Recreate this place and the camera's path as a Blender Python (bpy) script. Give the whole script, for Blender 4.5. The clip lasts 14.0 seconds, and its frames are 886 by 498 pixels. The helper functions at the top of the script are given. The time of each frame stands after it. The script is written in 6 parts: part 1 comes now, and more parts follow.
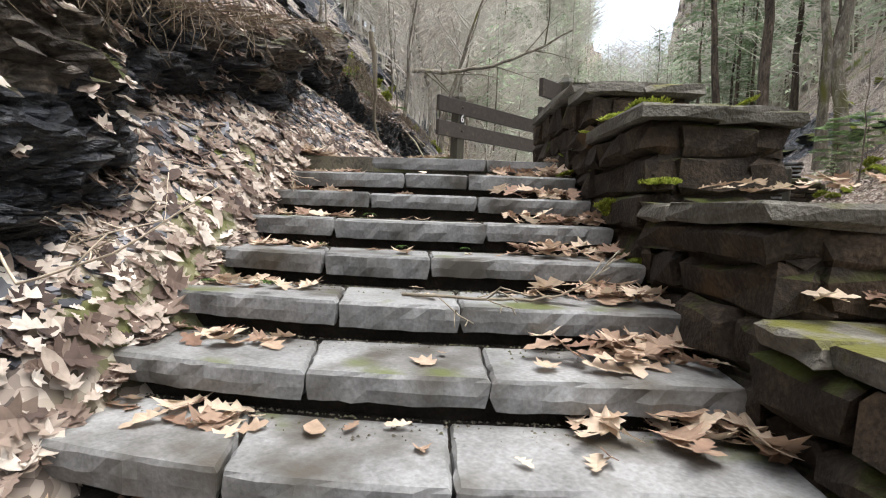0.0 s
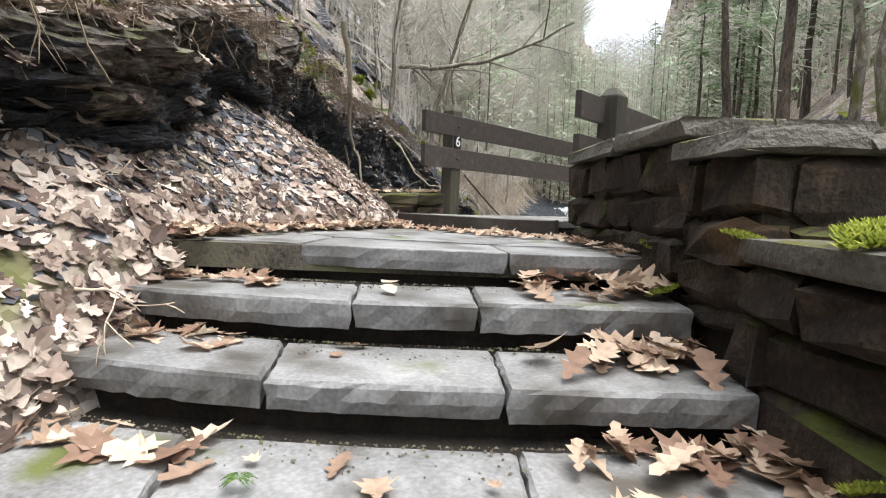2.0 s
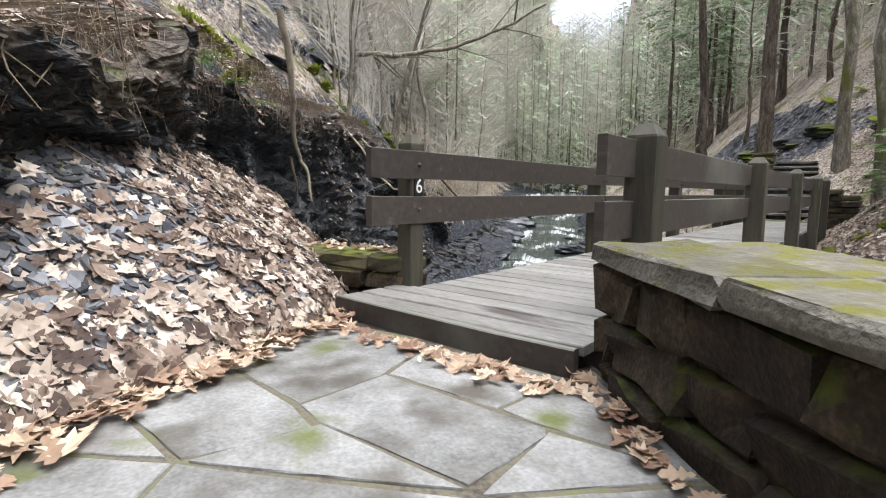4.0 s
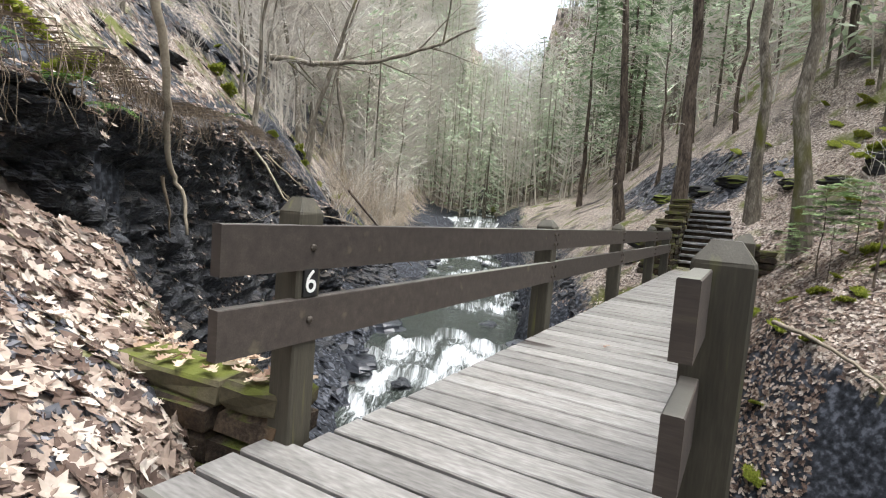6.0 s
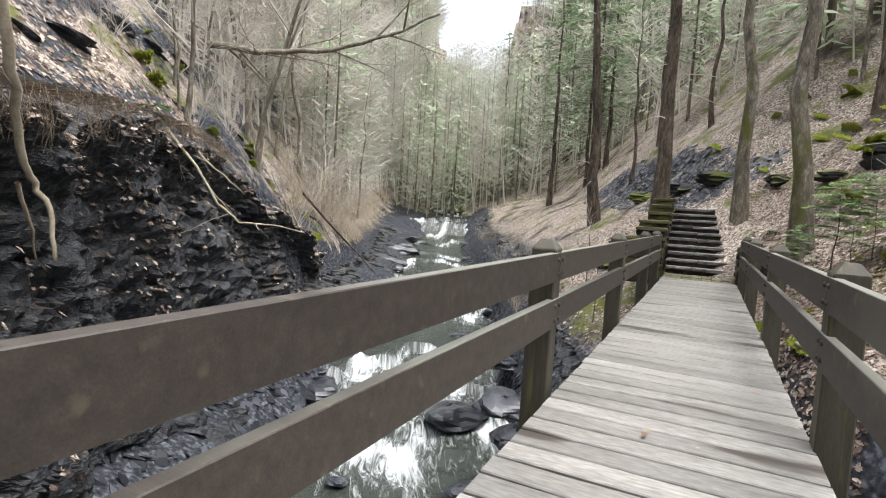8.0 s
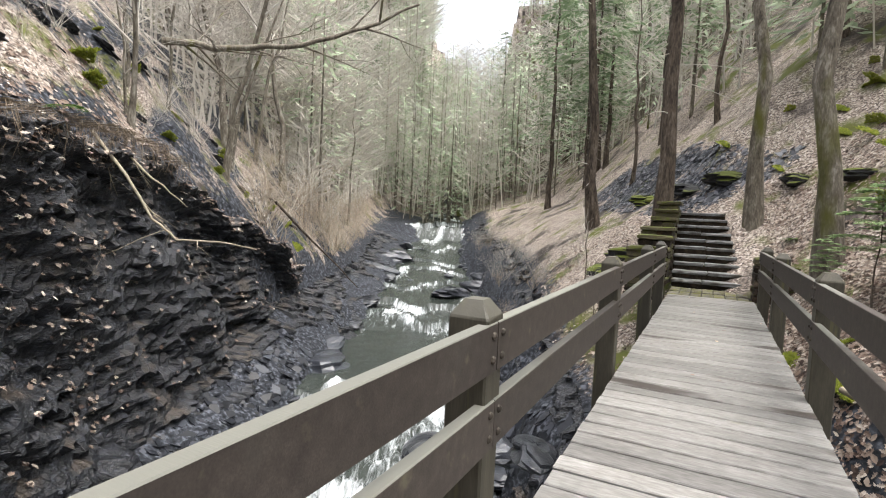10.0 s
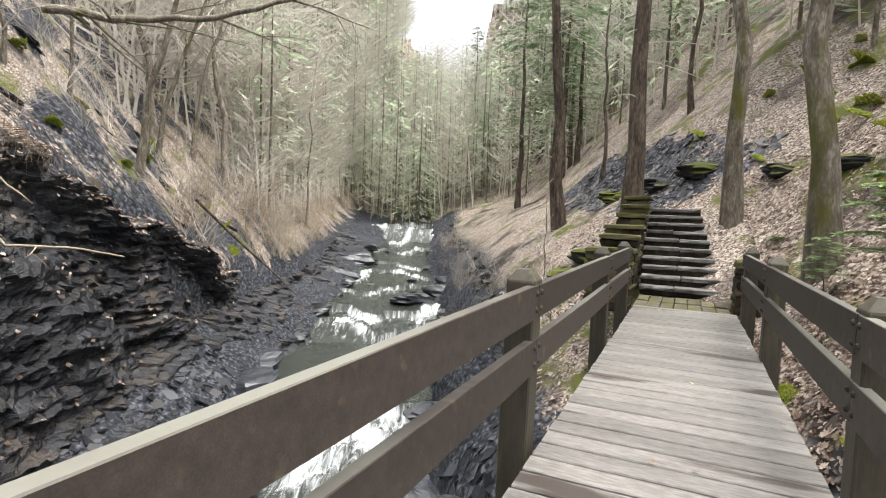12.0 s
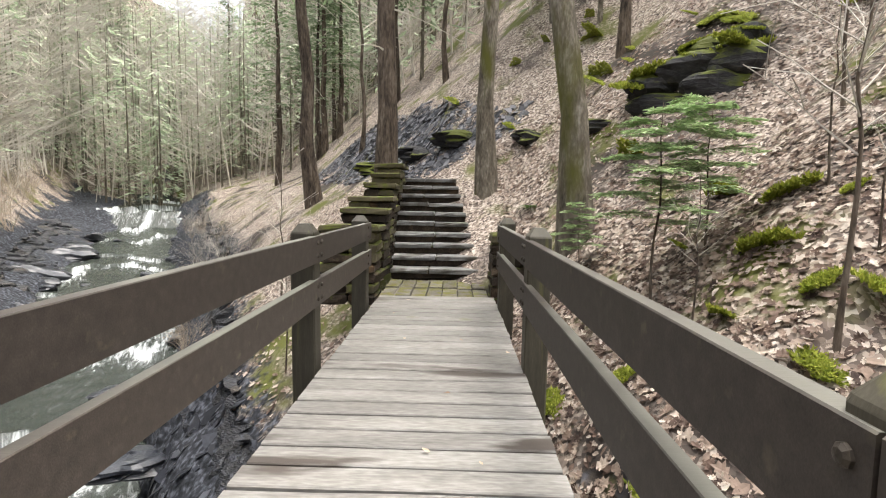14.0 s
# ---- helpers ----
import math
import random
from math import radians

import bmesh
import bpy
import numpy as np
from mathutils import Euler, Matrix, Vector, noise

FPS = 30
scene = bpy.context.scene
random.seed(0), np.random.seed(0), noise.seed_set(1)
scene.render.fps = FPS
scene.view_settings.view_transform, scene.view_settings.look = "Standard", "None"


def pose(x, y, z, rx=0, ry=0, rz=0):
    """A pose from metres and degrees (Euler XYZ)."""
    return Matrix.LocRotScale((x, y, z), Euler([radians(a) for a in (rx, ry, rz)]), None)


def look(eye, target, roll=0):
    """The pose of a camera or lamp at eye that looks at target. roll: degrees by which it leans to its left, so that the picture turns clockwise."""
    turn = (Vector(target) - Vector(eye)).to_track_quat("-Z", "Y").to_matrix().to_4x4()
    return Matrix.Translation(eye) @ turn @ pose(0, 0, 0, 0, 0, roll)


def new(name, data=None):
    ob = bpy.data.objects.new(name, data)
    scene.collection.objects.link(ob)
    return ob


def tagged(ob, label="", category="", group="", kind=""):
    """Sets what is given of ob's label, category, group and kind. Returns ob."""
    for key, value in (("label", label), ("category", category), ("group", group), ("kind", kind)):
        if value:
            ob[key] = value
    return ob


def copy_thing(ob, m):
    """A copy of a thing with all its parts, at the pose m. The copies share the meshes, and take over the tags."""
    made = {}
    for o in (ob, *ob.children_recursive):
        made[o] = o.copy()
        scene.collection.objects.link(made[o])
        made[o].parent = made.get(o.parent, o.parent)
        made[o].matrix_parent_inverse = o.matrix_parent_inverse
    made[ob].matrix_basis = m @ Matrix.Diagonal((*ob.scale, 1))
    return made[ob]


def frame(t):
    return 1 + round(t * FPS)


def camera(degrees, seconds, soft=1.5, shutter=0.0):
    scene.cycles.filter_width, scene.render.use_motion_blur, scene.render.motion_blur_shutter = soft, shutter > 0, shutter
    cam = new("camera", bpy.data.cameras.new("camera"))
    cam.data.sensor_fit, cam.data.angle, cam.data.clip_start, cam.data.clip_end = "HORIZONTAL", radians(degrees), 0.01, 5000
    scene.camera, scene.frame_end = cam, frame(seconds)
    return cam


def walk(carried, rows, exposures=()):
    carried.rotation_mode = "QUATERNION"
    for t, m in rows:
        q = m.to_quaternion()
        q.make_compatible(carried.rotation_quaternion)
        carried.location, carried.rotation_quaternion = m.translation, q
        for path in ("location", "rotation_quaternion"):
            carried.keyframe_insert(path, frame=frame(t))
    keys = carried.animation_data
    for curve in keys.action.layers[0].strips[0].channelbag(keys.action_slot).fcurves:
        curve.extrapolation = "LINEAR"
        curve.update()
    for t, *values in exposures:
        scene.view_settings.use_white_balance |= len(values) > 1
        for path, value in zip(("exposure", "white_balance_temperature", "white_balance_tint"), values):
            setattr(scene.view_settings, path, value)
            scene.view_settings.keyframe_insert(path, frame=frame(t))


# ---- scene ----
cam = camera(80.5, 14.0, soft=1.1)
PATH = [
    (0, (4.315, -5.565, -0.605), (2.934, -4.125, -0.743), 2.1),
    (0.5, (3.813, -5.059, -0.501), (2.431, -3.619, -0.63), 1.9),
    (1, (3.471, -4.653, -0.277), (2.1, -3.202, -0.41), 1.9),
    (1.5, (3.13, -4.286, -0.104), (1.763, -2.833, -0.243), 2.0),
    (2, (2.826, -4.029, 0.078), (1.474, -2.564, -0.083), 2.0),
    (2.5, (2.555, -3.737, 0.288), (1.22, -2.258, 0.111), 2.1),
    (3, (2.302, -3.487, 0.434), (0.975, -2.001, 0.259), 1.9),
    (3.5, (2.076, -3.14, 0.574), (0.773, -1.638, 0.366), 1.3),
    (4, (1.825, -2.814, 0.734), (0.558, -1.283, 0.51), 0.6),
    (4.2, (1.739, -2.694, 0.771), (0.51, -1.132, 0.549), 0.4),
    (6.3, (0.735, -1.452, 1.154), (-0.258, 0.278, 1.004), 4.6),
    (6.5, (0.659, -1.329, 1.15), (-0.329, 0.403, 0.999), 4.5),
    (7, (0.457, -0.964, 1.174), (-0.488, 0.792, 1.022), 4.1),
    (7.5, (0.286, -0.541, 1.199), (-0.627, 1.233, 1.049), 3.8),
    (8, (0.077, -0.121, 1.266), (-0.82, 1.661, 1.12), 3.5),
    (8.5, (-0.049, 0.243, 1.39), (-0.926, 2.034, 1.242), 3.1),
    (11, (-0.089, 2.694, 1.465), (-1.015, 4.462, 1.337), 2.3),
    (11.5, (-0.068, 3.295, 1.429), (-0.97, 5.076, 1.303), 2.0),
    (12, (-0.052, 3.815, 1.42), (-0.894, 5.624, 1.291), 2.2),
    (12.5, (-0.013, 4.348, 1.396), (-0.609, 6.25, 1.228), 2.9),
    (13, (0.034, 4.978, 1.358), (-0.315, 6.939, 1.182), 3.6),
    (13.5, (0.056, 5.52, 1.333), (-0.058, 7.51, 1.171), 2.5),
    (14, (0.185, 6.31, 1.299), (0.143, 8.301, 1.117), 1.0),
]
walk(cam, [(t, look(eye, target, roll)) for t, eye, target, roll in PATH],
     exposures=[(0, 1.4, 6250, 9.5), (2, 1.56, 6200, 9), (4, 1.53, 6150, 9), (7, 1.62, 6300, 9.5), (11, 1.72, 6500, 10), (14, 1.9, 6700, 10)])

# ---- world and light ----
world = bpy.data.worlds.new("sky")
scene.world = world
world.use_nodes = True
wn = world.node_tree.nodes
wl = world.node_tree.links
sky = wn.new("ShaderNodeTexSky")
sky.sky_type = "NISHITA"
sky.sun_disc = False
sky.sun_elevation = radians(76)
sky.sun_rotation = radians(70)
sky.dust_density = 6.0
sky.air_density = 1.0
sky.ozone_density = 0.6
grey = wn.new("ShaderNodeHueSaturation")      # an overcast sky has little colour
grey.inputs["Saturation"].default_value = 0.32
grey.inputs["Value"].default_value = 1.0
wl.new(sky.outputs[0], grey.inputs["Color"])
wl.new(grey.outputs[0], wn["Background"].inputs["Color"])
wn["Background"].inputs["Strength"].default_value = 0.15
sun = new("sun", bpy.data.lights.new("sun", "SUN"))
sun.data.energy = 0.85
sun.data.angle = radians(60)
sun.data.color = (1.0, 0.985, 0.96)
sun.matrix_world = look((5.5, 2.0, 26), (0, 0, 0))

# ---- materials ----
def ramp_node(nt, stops):
    r = nt.nodes.new("ShaderNodeValToRGB")
    e = r.color_ramp.elements
    while len(e) < len(stops):
        e.new(0.5)
    for el, (p, c) in zip(e, stops):
        el.position = p
        el.color = (*c, 1)
    return r


def material(name, stops, scale=4.0, detail=6.0, rough=0.8, bump=0.3, stretch=(1, 1, 1), fine=40.0, fine_mix=0.35,
             spots=None, vary=0.25, coords="Object", bump_dist=0.02, moss=None, metal=0.0, island=False, spec=0.3):
    """Noise ramp at two scales, a shift of brightness per object, spots of a second colour and bump."""
    m = bpy.data.materials.new(name)
    m.use_nodes = True
    nt = m.node_tree
    n, l = nt.nodes, nt.links
    b = n["Principled BSDF"]
    tc = n.new("ShaderNodeTexCoord")
    mp = n.new("ShaderNodeMapping")
    mp.inputs["Scale"].default_value = stretch
    geo = n.new("ShaderNodeNewGeometry")
    if coords == "World":
        l.new(geo.outputs["Position"], mp.inputs["Vector"])
    else:
        l.new(tc.outputs["Object"], mp.inputs["Vector"])
    info = n.new("ShaderNodeObjectInfo")
    off = n.new("ShaderNodeVectorMath")
    off.operation = "MULTIPLY_ADD"
    l.new(info.outputs["Random"], off.inputs[0])
    off.inputs[1].default_value = (17, 31, 13) if coords == "Object" else (0, 0, 0)
    l.new(mp.outputs[0], off.inputs[2])
    a = n.new("ShaderNodeTexNoise")
    a.inputs["Scale"].default_value = scale
    a.inputs["Detail"].default_value = detail
    a.inputs["Roughness"].default_value = 0.62
    l.new(off.outputs[0], a.inputs["Vector"])
    f = n.new("ShaderNodeTexNoise")
    f.inputs["Scale"].default_value = fine
    f.inputs["Detail"].default_value = 4
    l.new(off.outputs[0], f.inputs["Vector"])
    mix = n.new("ShaderNodeMix")
    mix.inputs[0].default_value = fine_mix
    l.new(a.outputs["Fac"], mix.inputs[2])
    l.new(f.outputs["Fac"], mix.inputs[3])
    r = ramp_node(nt, stops)
    l.new(mix.outputs[0], r.inputs["Fac"])
    col = r.outputs["Color"]
    if spots:
        color, sscale, lo, hi = spots
        s = n.new("ShaderNodeTexNoise")
        s.inputs["Scale"].default_value = sscale
        s.inputs["Detail"].default_value = 7
        l.new(off.outputs[0], s.inputs["Vector"])
        rr = ramp_node(nt, [(lo, (0, 0, 0)), (hi, (1, 1, 1))])
        l.new(s.outputs["Fac"], rr.inputs["Fac"])
        mx = n.new("ShaderNodeMix")
        mx.data_type = "RGBA"
        l.new(rr.outputs["Color"], mx.inputs[0])
        l.new(col, mx.inputs[6])
        mx.inputs[7].default_value = (*color, 1)
        col = mx.outputs[2]
    if moss:
        color, mscale, lo, hi = moss           # grows on faces that look up
        s = n.new("ShaderNodeTexNoise")
        s.inputs["Scale"].default_value = mscale
        s.inputs["Detail"].default_value = 8
        l.new(geo.outputs["Position"], s.inputs["Vector"])
        sep = n.new("ShaderNodeSeparateXYZ")
        l.new(geo.outputs["Normal"], sep.inputs[0])
        ad = n.new("ShaderNodeMath")
        ad.operation = "MULTIPLY_ADD"
        l.new(sep.outputs["Z"], ad.inputs[0])
        ad.inputs[1].default_value = 0.22
        l.new(s.outputs["Fac"], ad.inputs[2])
        rr = ramp_node(nt, [(lo, (0, 0, 0)), (hi, (1, 1, 1))])
        l.new(ad.outputs[0], rr.inputs["Fac"])
        mx = n.new("ShaderNodeMix")
        mx.data_type = "RGBA"
        l.new(rr.outputs["Color"], mx.inputs[0])
        l.new(col, mx.inputs[6])
        mx.inputs[7].default_value = (*color, 1)
        col = mx.outputs[2]
    hs = n.new("ShaderNodeHueSaturation")
    mr = n.new("ShaderNodeMapRange")
    mr.inputs["To Min"].default_value = 1 - vary
    mr.inputs["To Max"].default_value = 1 + vary
    l.new(geo.outputs["Random Per Island"] if island else info.outputs["Random"], mr.inputs["Value"])
    l.new(mr.outputs[0], hs.inputs["Value"])
    l.new(col, hs.inputs["Color"])
    l.new(hs.outputs[0], b.inputs["Base Color"])
    b.inputs["Roughness"].default_value = rough
    b.inputs["Metallic"].default_value = metal
    b.inputs["Specular IOR Level"].default_value = spec
    bp = n.new("ShaderNodeBump")
    bp.inputs["Strength"].default_value = bump
    bp.inputs["Distance"].default_value = bump_dist
    l.new(mix.outputs[0], bp.inputs["Height"])
    l.new(bp.outputs[0], b.inputs["Normal"])
    return m


def leaf_material(name, stops, rough=0.75, thin=0.25):
    """Each leaf takes its own colour of the ramp; a little light passes through."""
    m = bpy.data.materials.new(name)
    m.use_nodes = True
    nt = m.node_tree
    n, l = nt.nodes, nt.links
    b = n["Principled BSDF"]
    geo = n.new("ShaderNodeNewGeometry")
    r = ramp_node(nt, stops)
    l.new(geo.outputs["Random Per Island"], r.inputs["Fac"])
    tx = n.new("ShaderNodeTexNoise")
    tx.inputs["Scale"].default_value = 25
    l.new(geo.outputs["Position"], tx.inputs["Vector"])
    hs = n.new("ShaderNodeHueSaturation")
    mr = n.new("ShaderNodeMapRange")
    mr.inputs["To Min"].default_value = 0.6
    mr.inputs["To Max"].default_value = 1.4
    l.new(tx.outputs["Fac"], mr.inputs["Value"])
    l.new(mr.outputs[0], hs.inputs["Value"])
    l.new(r.outputs["Color"], hs.inputs["Color"])
    l.new(hs.outputs[0], b.inputs["Base Color"])
    b.inputs["Roughness"].default_value = rough
    b.inputs["Specular IOR Level"].default_value = 0.25
    if thin:
        tr = n.new("ShaderNodeBsdfTranslucent")
        l.new(hs.outputs[0], tr.inputs["Color"])
        mixs = n.new("ShaderNodeMixShader")
        mixs.inputs[0].default_value = thin
        l.new(b.outputs[0], mixs.inputs[1])
        l.new(tr.outputs[0], mixs.inputs[2])
        l.new(mixs.outputs[0], n["Material Output"].inputs["Surface"])
    return m


MOSS = (0.10, 0.12, 0.012)
M_flag = material("bluestone", [(0.34, (0.1, 0.098, 0.092)), (0.52, (0.2, 0.197, 0.19)), (0.68, (0.3, 0.297, 0.29))], scale=3.2, fine=60,
                  rough=0.6, bump=0.25, spots=((0.07, 0.062, 0.05), 2.6, 0.5, 0.66), vary=0.1, moss=((0.09, 0.1, 0.03), 2.4, 0.82, 0.92))
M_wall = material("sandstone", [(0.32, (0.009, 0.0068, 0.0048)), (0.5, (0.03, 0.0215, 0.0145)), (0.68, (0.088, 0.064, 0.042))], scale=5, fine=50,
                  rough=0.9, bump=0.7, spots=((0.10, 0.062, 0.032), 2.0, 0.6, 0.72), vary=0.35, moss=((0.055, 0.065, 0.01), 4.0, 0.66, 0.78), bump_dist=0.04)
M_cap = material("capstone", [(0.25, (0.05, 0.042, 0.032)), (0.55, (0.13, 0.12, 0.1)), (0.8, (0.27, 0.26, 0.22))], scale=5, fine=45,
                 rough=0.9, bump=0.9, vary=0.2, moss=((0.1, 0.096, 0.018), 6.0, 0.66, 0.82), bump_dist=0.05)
M_mossy = material("mossy_stone", [(0.25, (0.035, 0.03, 0.018)), (0.6, (0.10, 0.086, 0.05))], scale=6, rough=0.95, bump=0.7, vary=0.2,
                   moss=((0.085, 0.095, 0.016), 5.0, 0.56, 0.74))
M_deck = material("weathered_deck", [(0.3, (0.085, 0.08, 0.073)), (0.5, (0.185, 0.176, 0.162)), (0.7, (0.30, 0.29, 0.272))], scale=1.5, stretch=(0.7, 3.2, 3.2),
                  fine=16, fine_mix=0.48, rough=0.52, bump=0.22, spots=((0.06, 0.05, 0.043), 0.75, 0.6, 0.65), vary=0.22, bump_dist=0.005, coords="World",
                  moss=((0.10, 0.10, 0.03), 1.3, 0.9, 0.97))
# Near-black timber: the shade below the deck is put into its colour.
M_under = material("shade_dark_underside", [(0.3, (0.004, 0.0035, 0.003)), (0.7, (0.014, 0.012, 0.01))], scale=6, rough=0.9, bump=0.3)
M_rail = material("stained_timber", [(0.25, (0.022, 0.0175, 0.0145)), (0.55, (0.048, 0.0385, 0.032)), (0.8, (0.082, 0.069, 0.056))], scale=2.2, stretch=(8, 0.7, 8),
                  fine=22, rough=0.62, bump=0.25, vary=0.15, spots=((0.09, 0.078, 0.052), 1.3, 0.63, 0.74), bump_dist=0.006, spec=0.4,
                  moss=((0.14, 0.138, 0.115), 0.4, 0.62, 0.74))
M_post = material("stained_post", [(0.25, (0.028, 0.025, 0.018)), (0.55, (0.06, 0.054, 0.039)), (0.8, (0.095, 0.088, 0.064))], scale=2.2, stretch=(8, 8, 0.7),
                  fine=22, rough=0.65, bump=0.3, vary=0.2, spots=((0.11, 0.11, 0.04), 2.0, 0.6, 0.75), bump_dist=0.006,
                  moss=((0.085, 0.08, 0.064), 0.5, 0.6, 0.75))
# The ramp's pale blue-grey end paints the rock's highlights into its colour.
M_shale = material("shale", [(0.38, (0.0015, 0.0016, 0.002)), (0.52, (0.009, 0.0098, 0.0125)), (0.68, (0.055, 0.06, 0.075))], scale=3.4, stretch=(1, 1, 3),
                   fine=14, fine_mix=0.5, rough=0.42, bump=1.0, vary=0.15, coords="World", bump_dist=0.09, spec=0.45, moss=((0.035, 0.027, 0.02), 0.9, 0.72, 0.82))
M_rock = material("wet_shale", [(0.3, (0.008, 0.009, 0.012)), (0.55, (0.03, 0.033, 0.04)), (0.8, (0.09, 0.095, 0.11))], scale=4.0, stretch=(1, 1, 3),
                  fine=18, rough=0.3, bump=0.8, vary=0.35, bump_dist=0.03, spec=0.5)
M_chip = leaf_material("shale_chips", [(0.0, (0.025, 0.026, 0.03)), (0.5, (0.075, 0.076, 0.085)), (1.0, (0.19, 0.19, 0.205))], rough=0.4, thin=0)
M_chipd = leaf_material("black_shale_chips", [(0.0, (0.004, 0.0045, 0.006)), (0.6, (0.02, 0.022, 0.028)), (1.0, (0.07, 0.075, 0.09))], rough=0.4, thin=0)
M_soil = material("soil", [(0.3, (0.012, 0.010, 0.008)), (0.6, (0.04, 0.032, 0.024)), (0.8, (0.07, 0.06, 0.05))], scale=8, fine=60, rough=0.95, bump=0.8, coords="World")
M_joint = material("mossy_joint", [(0.35, (0.035, 0.03, 0.022)), (0.5, (0.1, 0.088, 0.066)), (0.65, (0.10, 0.105, 0.04))], scale=3.5, fine=50, rough=0.95, bump=0.8, coords="World")
M_bank = material("earthy_shale_bank", [(0.34, (0.016, 0.013, 0.011)), (0.5, (0.07, 0.058, 0.047)), (0.66, (0.19, 0.16, 0.13))], scale=4.0, stretch=(1, 1, 2), fine=16, fine_mix=0.5,
                  rough=0.85, bump=1.0, coords="World", bump_dist=0.06, moss=((0.06, 0.068, 0.016), 2.2, 0.68, 0.8))
M_iron = material("iron", [(0.3, (0.03, 0.026, 0.022)), (0.7, (0.09, 0.075, 0.06))], scale=30, rough=0.5, metal=0.6, bump=0.2)
M_black = material("black_paint", [(0.3, (0.006, 0.006, 0.006)), (0.7, (0.02, 0.02, 0.02))], scale=20, rough=0.5, bump=0.1)
M_white = material("white_paint", [(0.3, (0.6, 0.6, 0.57)), (0.7, (0.8, 0.8, 0.77))], scale=25, rough=0.5, bump=0.1, vary=0.02)
M_root = material("root", [(0.3, (0.09, 0.068, 0.048)), (0.7, (0.28, 0.22, 0.155))], scale=12, rough=0.9, bump=0.5, island=True, vary=0.4)
M_wood = material("bare_branch", [(0.3, (0.16, 0.13, 0.09)), (0.7, (0.36, 0.31, 0.23))], scale=9, rough=0.85, bump=0.3, vary=0.2)
M_barkA = material("hemlock_bark", [(0.38, (0.025, 0.019, 0.015)), (0.52, (0.10, 0.077, 0.058)), (0.66, (0.2, 0.165, 0.13))], scale=7, stretch=(1, 1, 0.22), fine=30,
                   rough=0.95, bump=1.0, vary=0.15, bump_dist=0.04)
M_barkB = material("grey_bark", [(0.36, (0.05, 0.042, 0.032)), (0.52, (0.15, 0.13, 0.1)), (0.66, (0.31, 0.285, 0.24))], scale=7, stretch=(1, 1, 0.3), fine=35,
                   rough=0.95, bump=0.8, vary=0.15, bump_dist=0.03, spots=((0.09, 0.09, 0.02), 1.5, 0.6, 0.72))
# Paled: sky light and far haze are put into the twigs' colour.
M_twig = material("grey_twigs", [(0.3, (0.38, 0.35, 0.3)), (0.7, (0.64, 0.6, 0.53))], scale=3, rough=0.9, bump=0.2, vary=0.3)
M_tan = material("tan_twigs", [(0.3, (0.28, 0.225, 0.165)), (0.7, (0.5, 0.42, 0.32))], scale=3, rough=0.9, bump=0.2, vary=0.25)
M_needle = leaf_material("hemlock_needles", [(0.0, (0.12, 0.17, 0.09)), (0.5, (0.19, 0.25, 0.145)), (1.0, (0.3, 0.36, 0.23))], rough=0.6, thin=0.5)
# Paler copy of hemlock_needles, with the haze over the far trees painted in.
M_needle_far = leaf_material("hazed_hemlock_needles", [(0.0, (0.24, 0.3, 0.19)), (0.5, (0.36, 0.42, 0.29)), (1.0, (0.5, 0.55, 0.42))], rough=0.6, thin=0.6)
M_young = leaf_material("young_hemlock", [(0.0, (0.22, 0.34, 0.14)), (0.5, (0.34, 0.46, 0.22)), (1.0, (0.45, 0.55, 0.32))], rough=0.6, thin=0.35)
M_fern = leaf_material("fern", [(0.0, (0.03, 0.065, 0.01)), (0.6, (0.06, 0.115, 0.02)), (1.0, (0.11, 0.17, 0.04))], thin=0.3)
M_mossm = leaf_material("moss", [(0.0, (0.15, 0.19, 0.025)), (0.6, (0.27, 0.31, 0.045)), (1.0, (0.4, 0.42, 0.08))], rough=0.95, thin=0.3)
M_ledge = material("mossy_ledge_rock", [(0.3, (0.012, 0.012, 0.013)), (0.55, (0.04, 0.04, 0.042)), (0.75, (0.09, 0.085, 0.08))], scale=3.0, stretch=(1, 1, 4), fine=14,
                   rough=0.8, bump=0.9, bump_dist=0.05, moss=((0.09, 0.105, 0.015), 1.2, 0.56, 0.66))
M_leaf = leaf_material("dead_leaves", [(0.0, (0.06, 0.042, 0.036)), (0.25, (0.15, 0.103, 0.08)), (0.5, (0.28, 0.212, 0.168)), (0.78, (0.44, 0.365, 0.3)), (1.0, (0.62, 0.555, 0.48))])
M_leafB = leaf_material("oak_leaves", [(0.0, (0.19, 0.11, 0.075)), (0.5, (0.40, 0.29, 0.205)), (1.0, (0.6, 0.49, 0.37))])


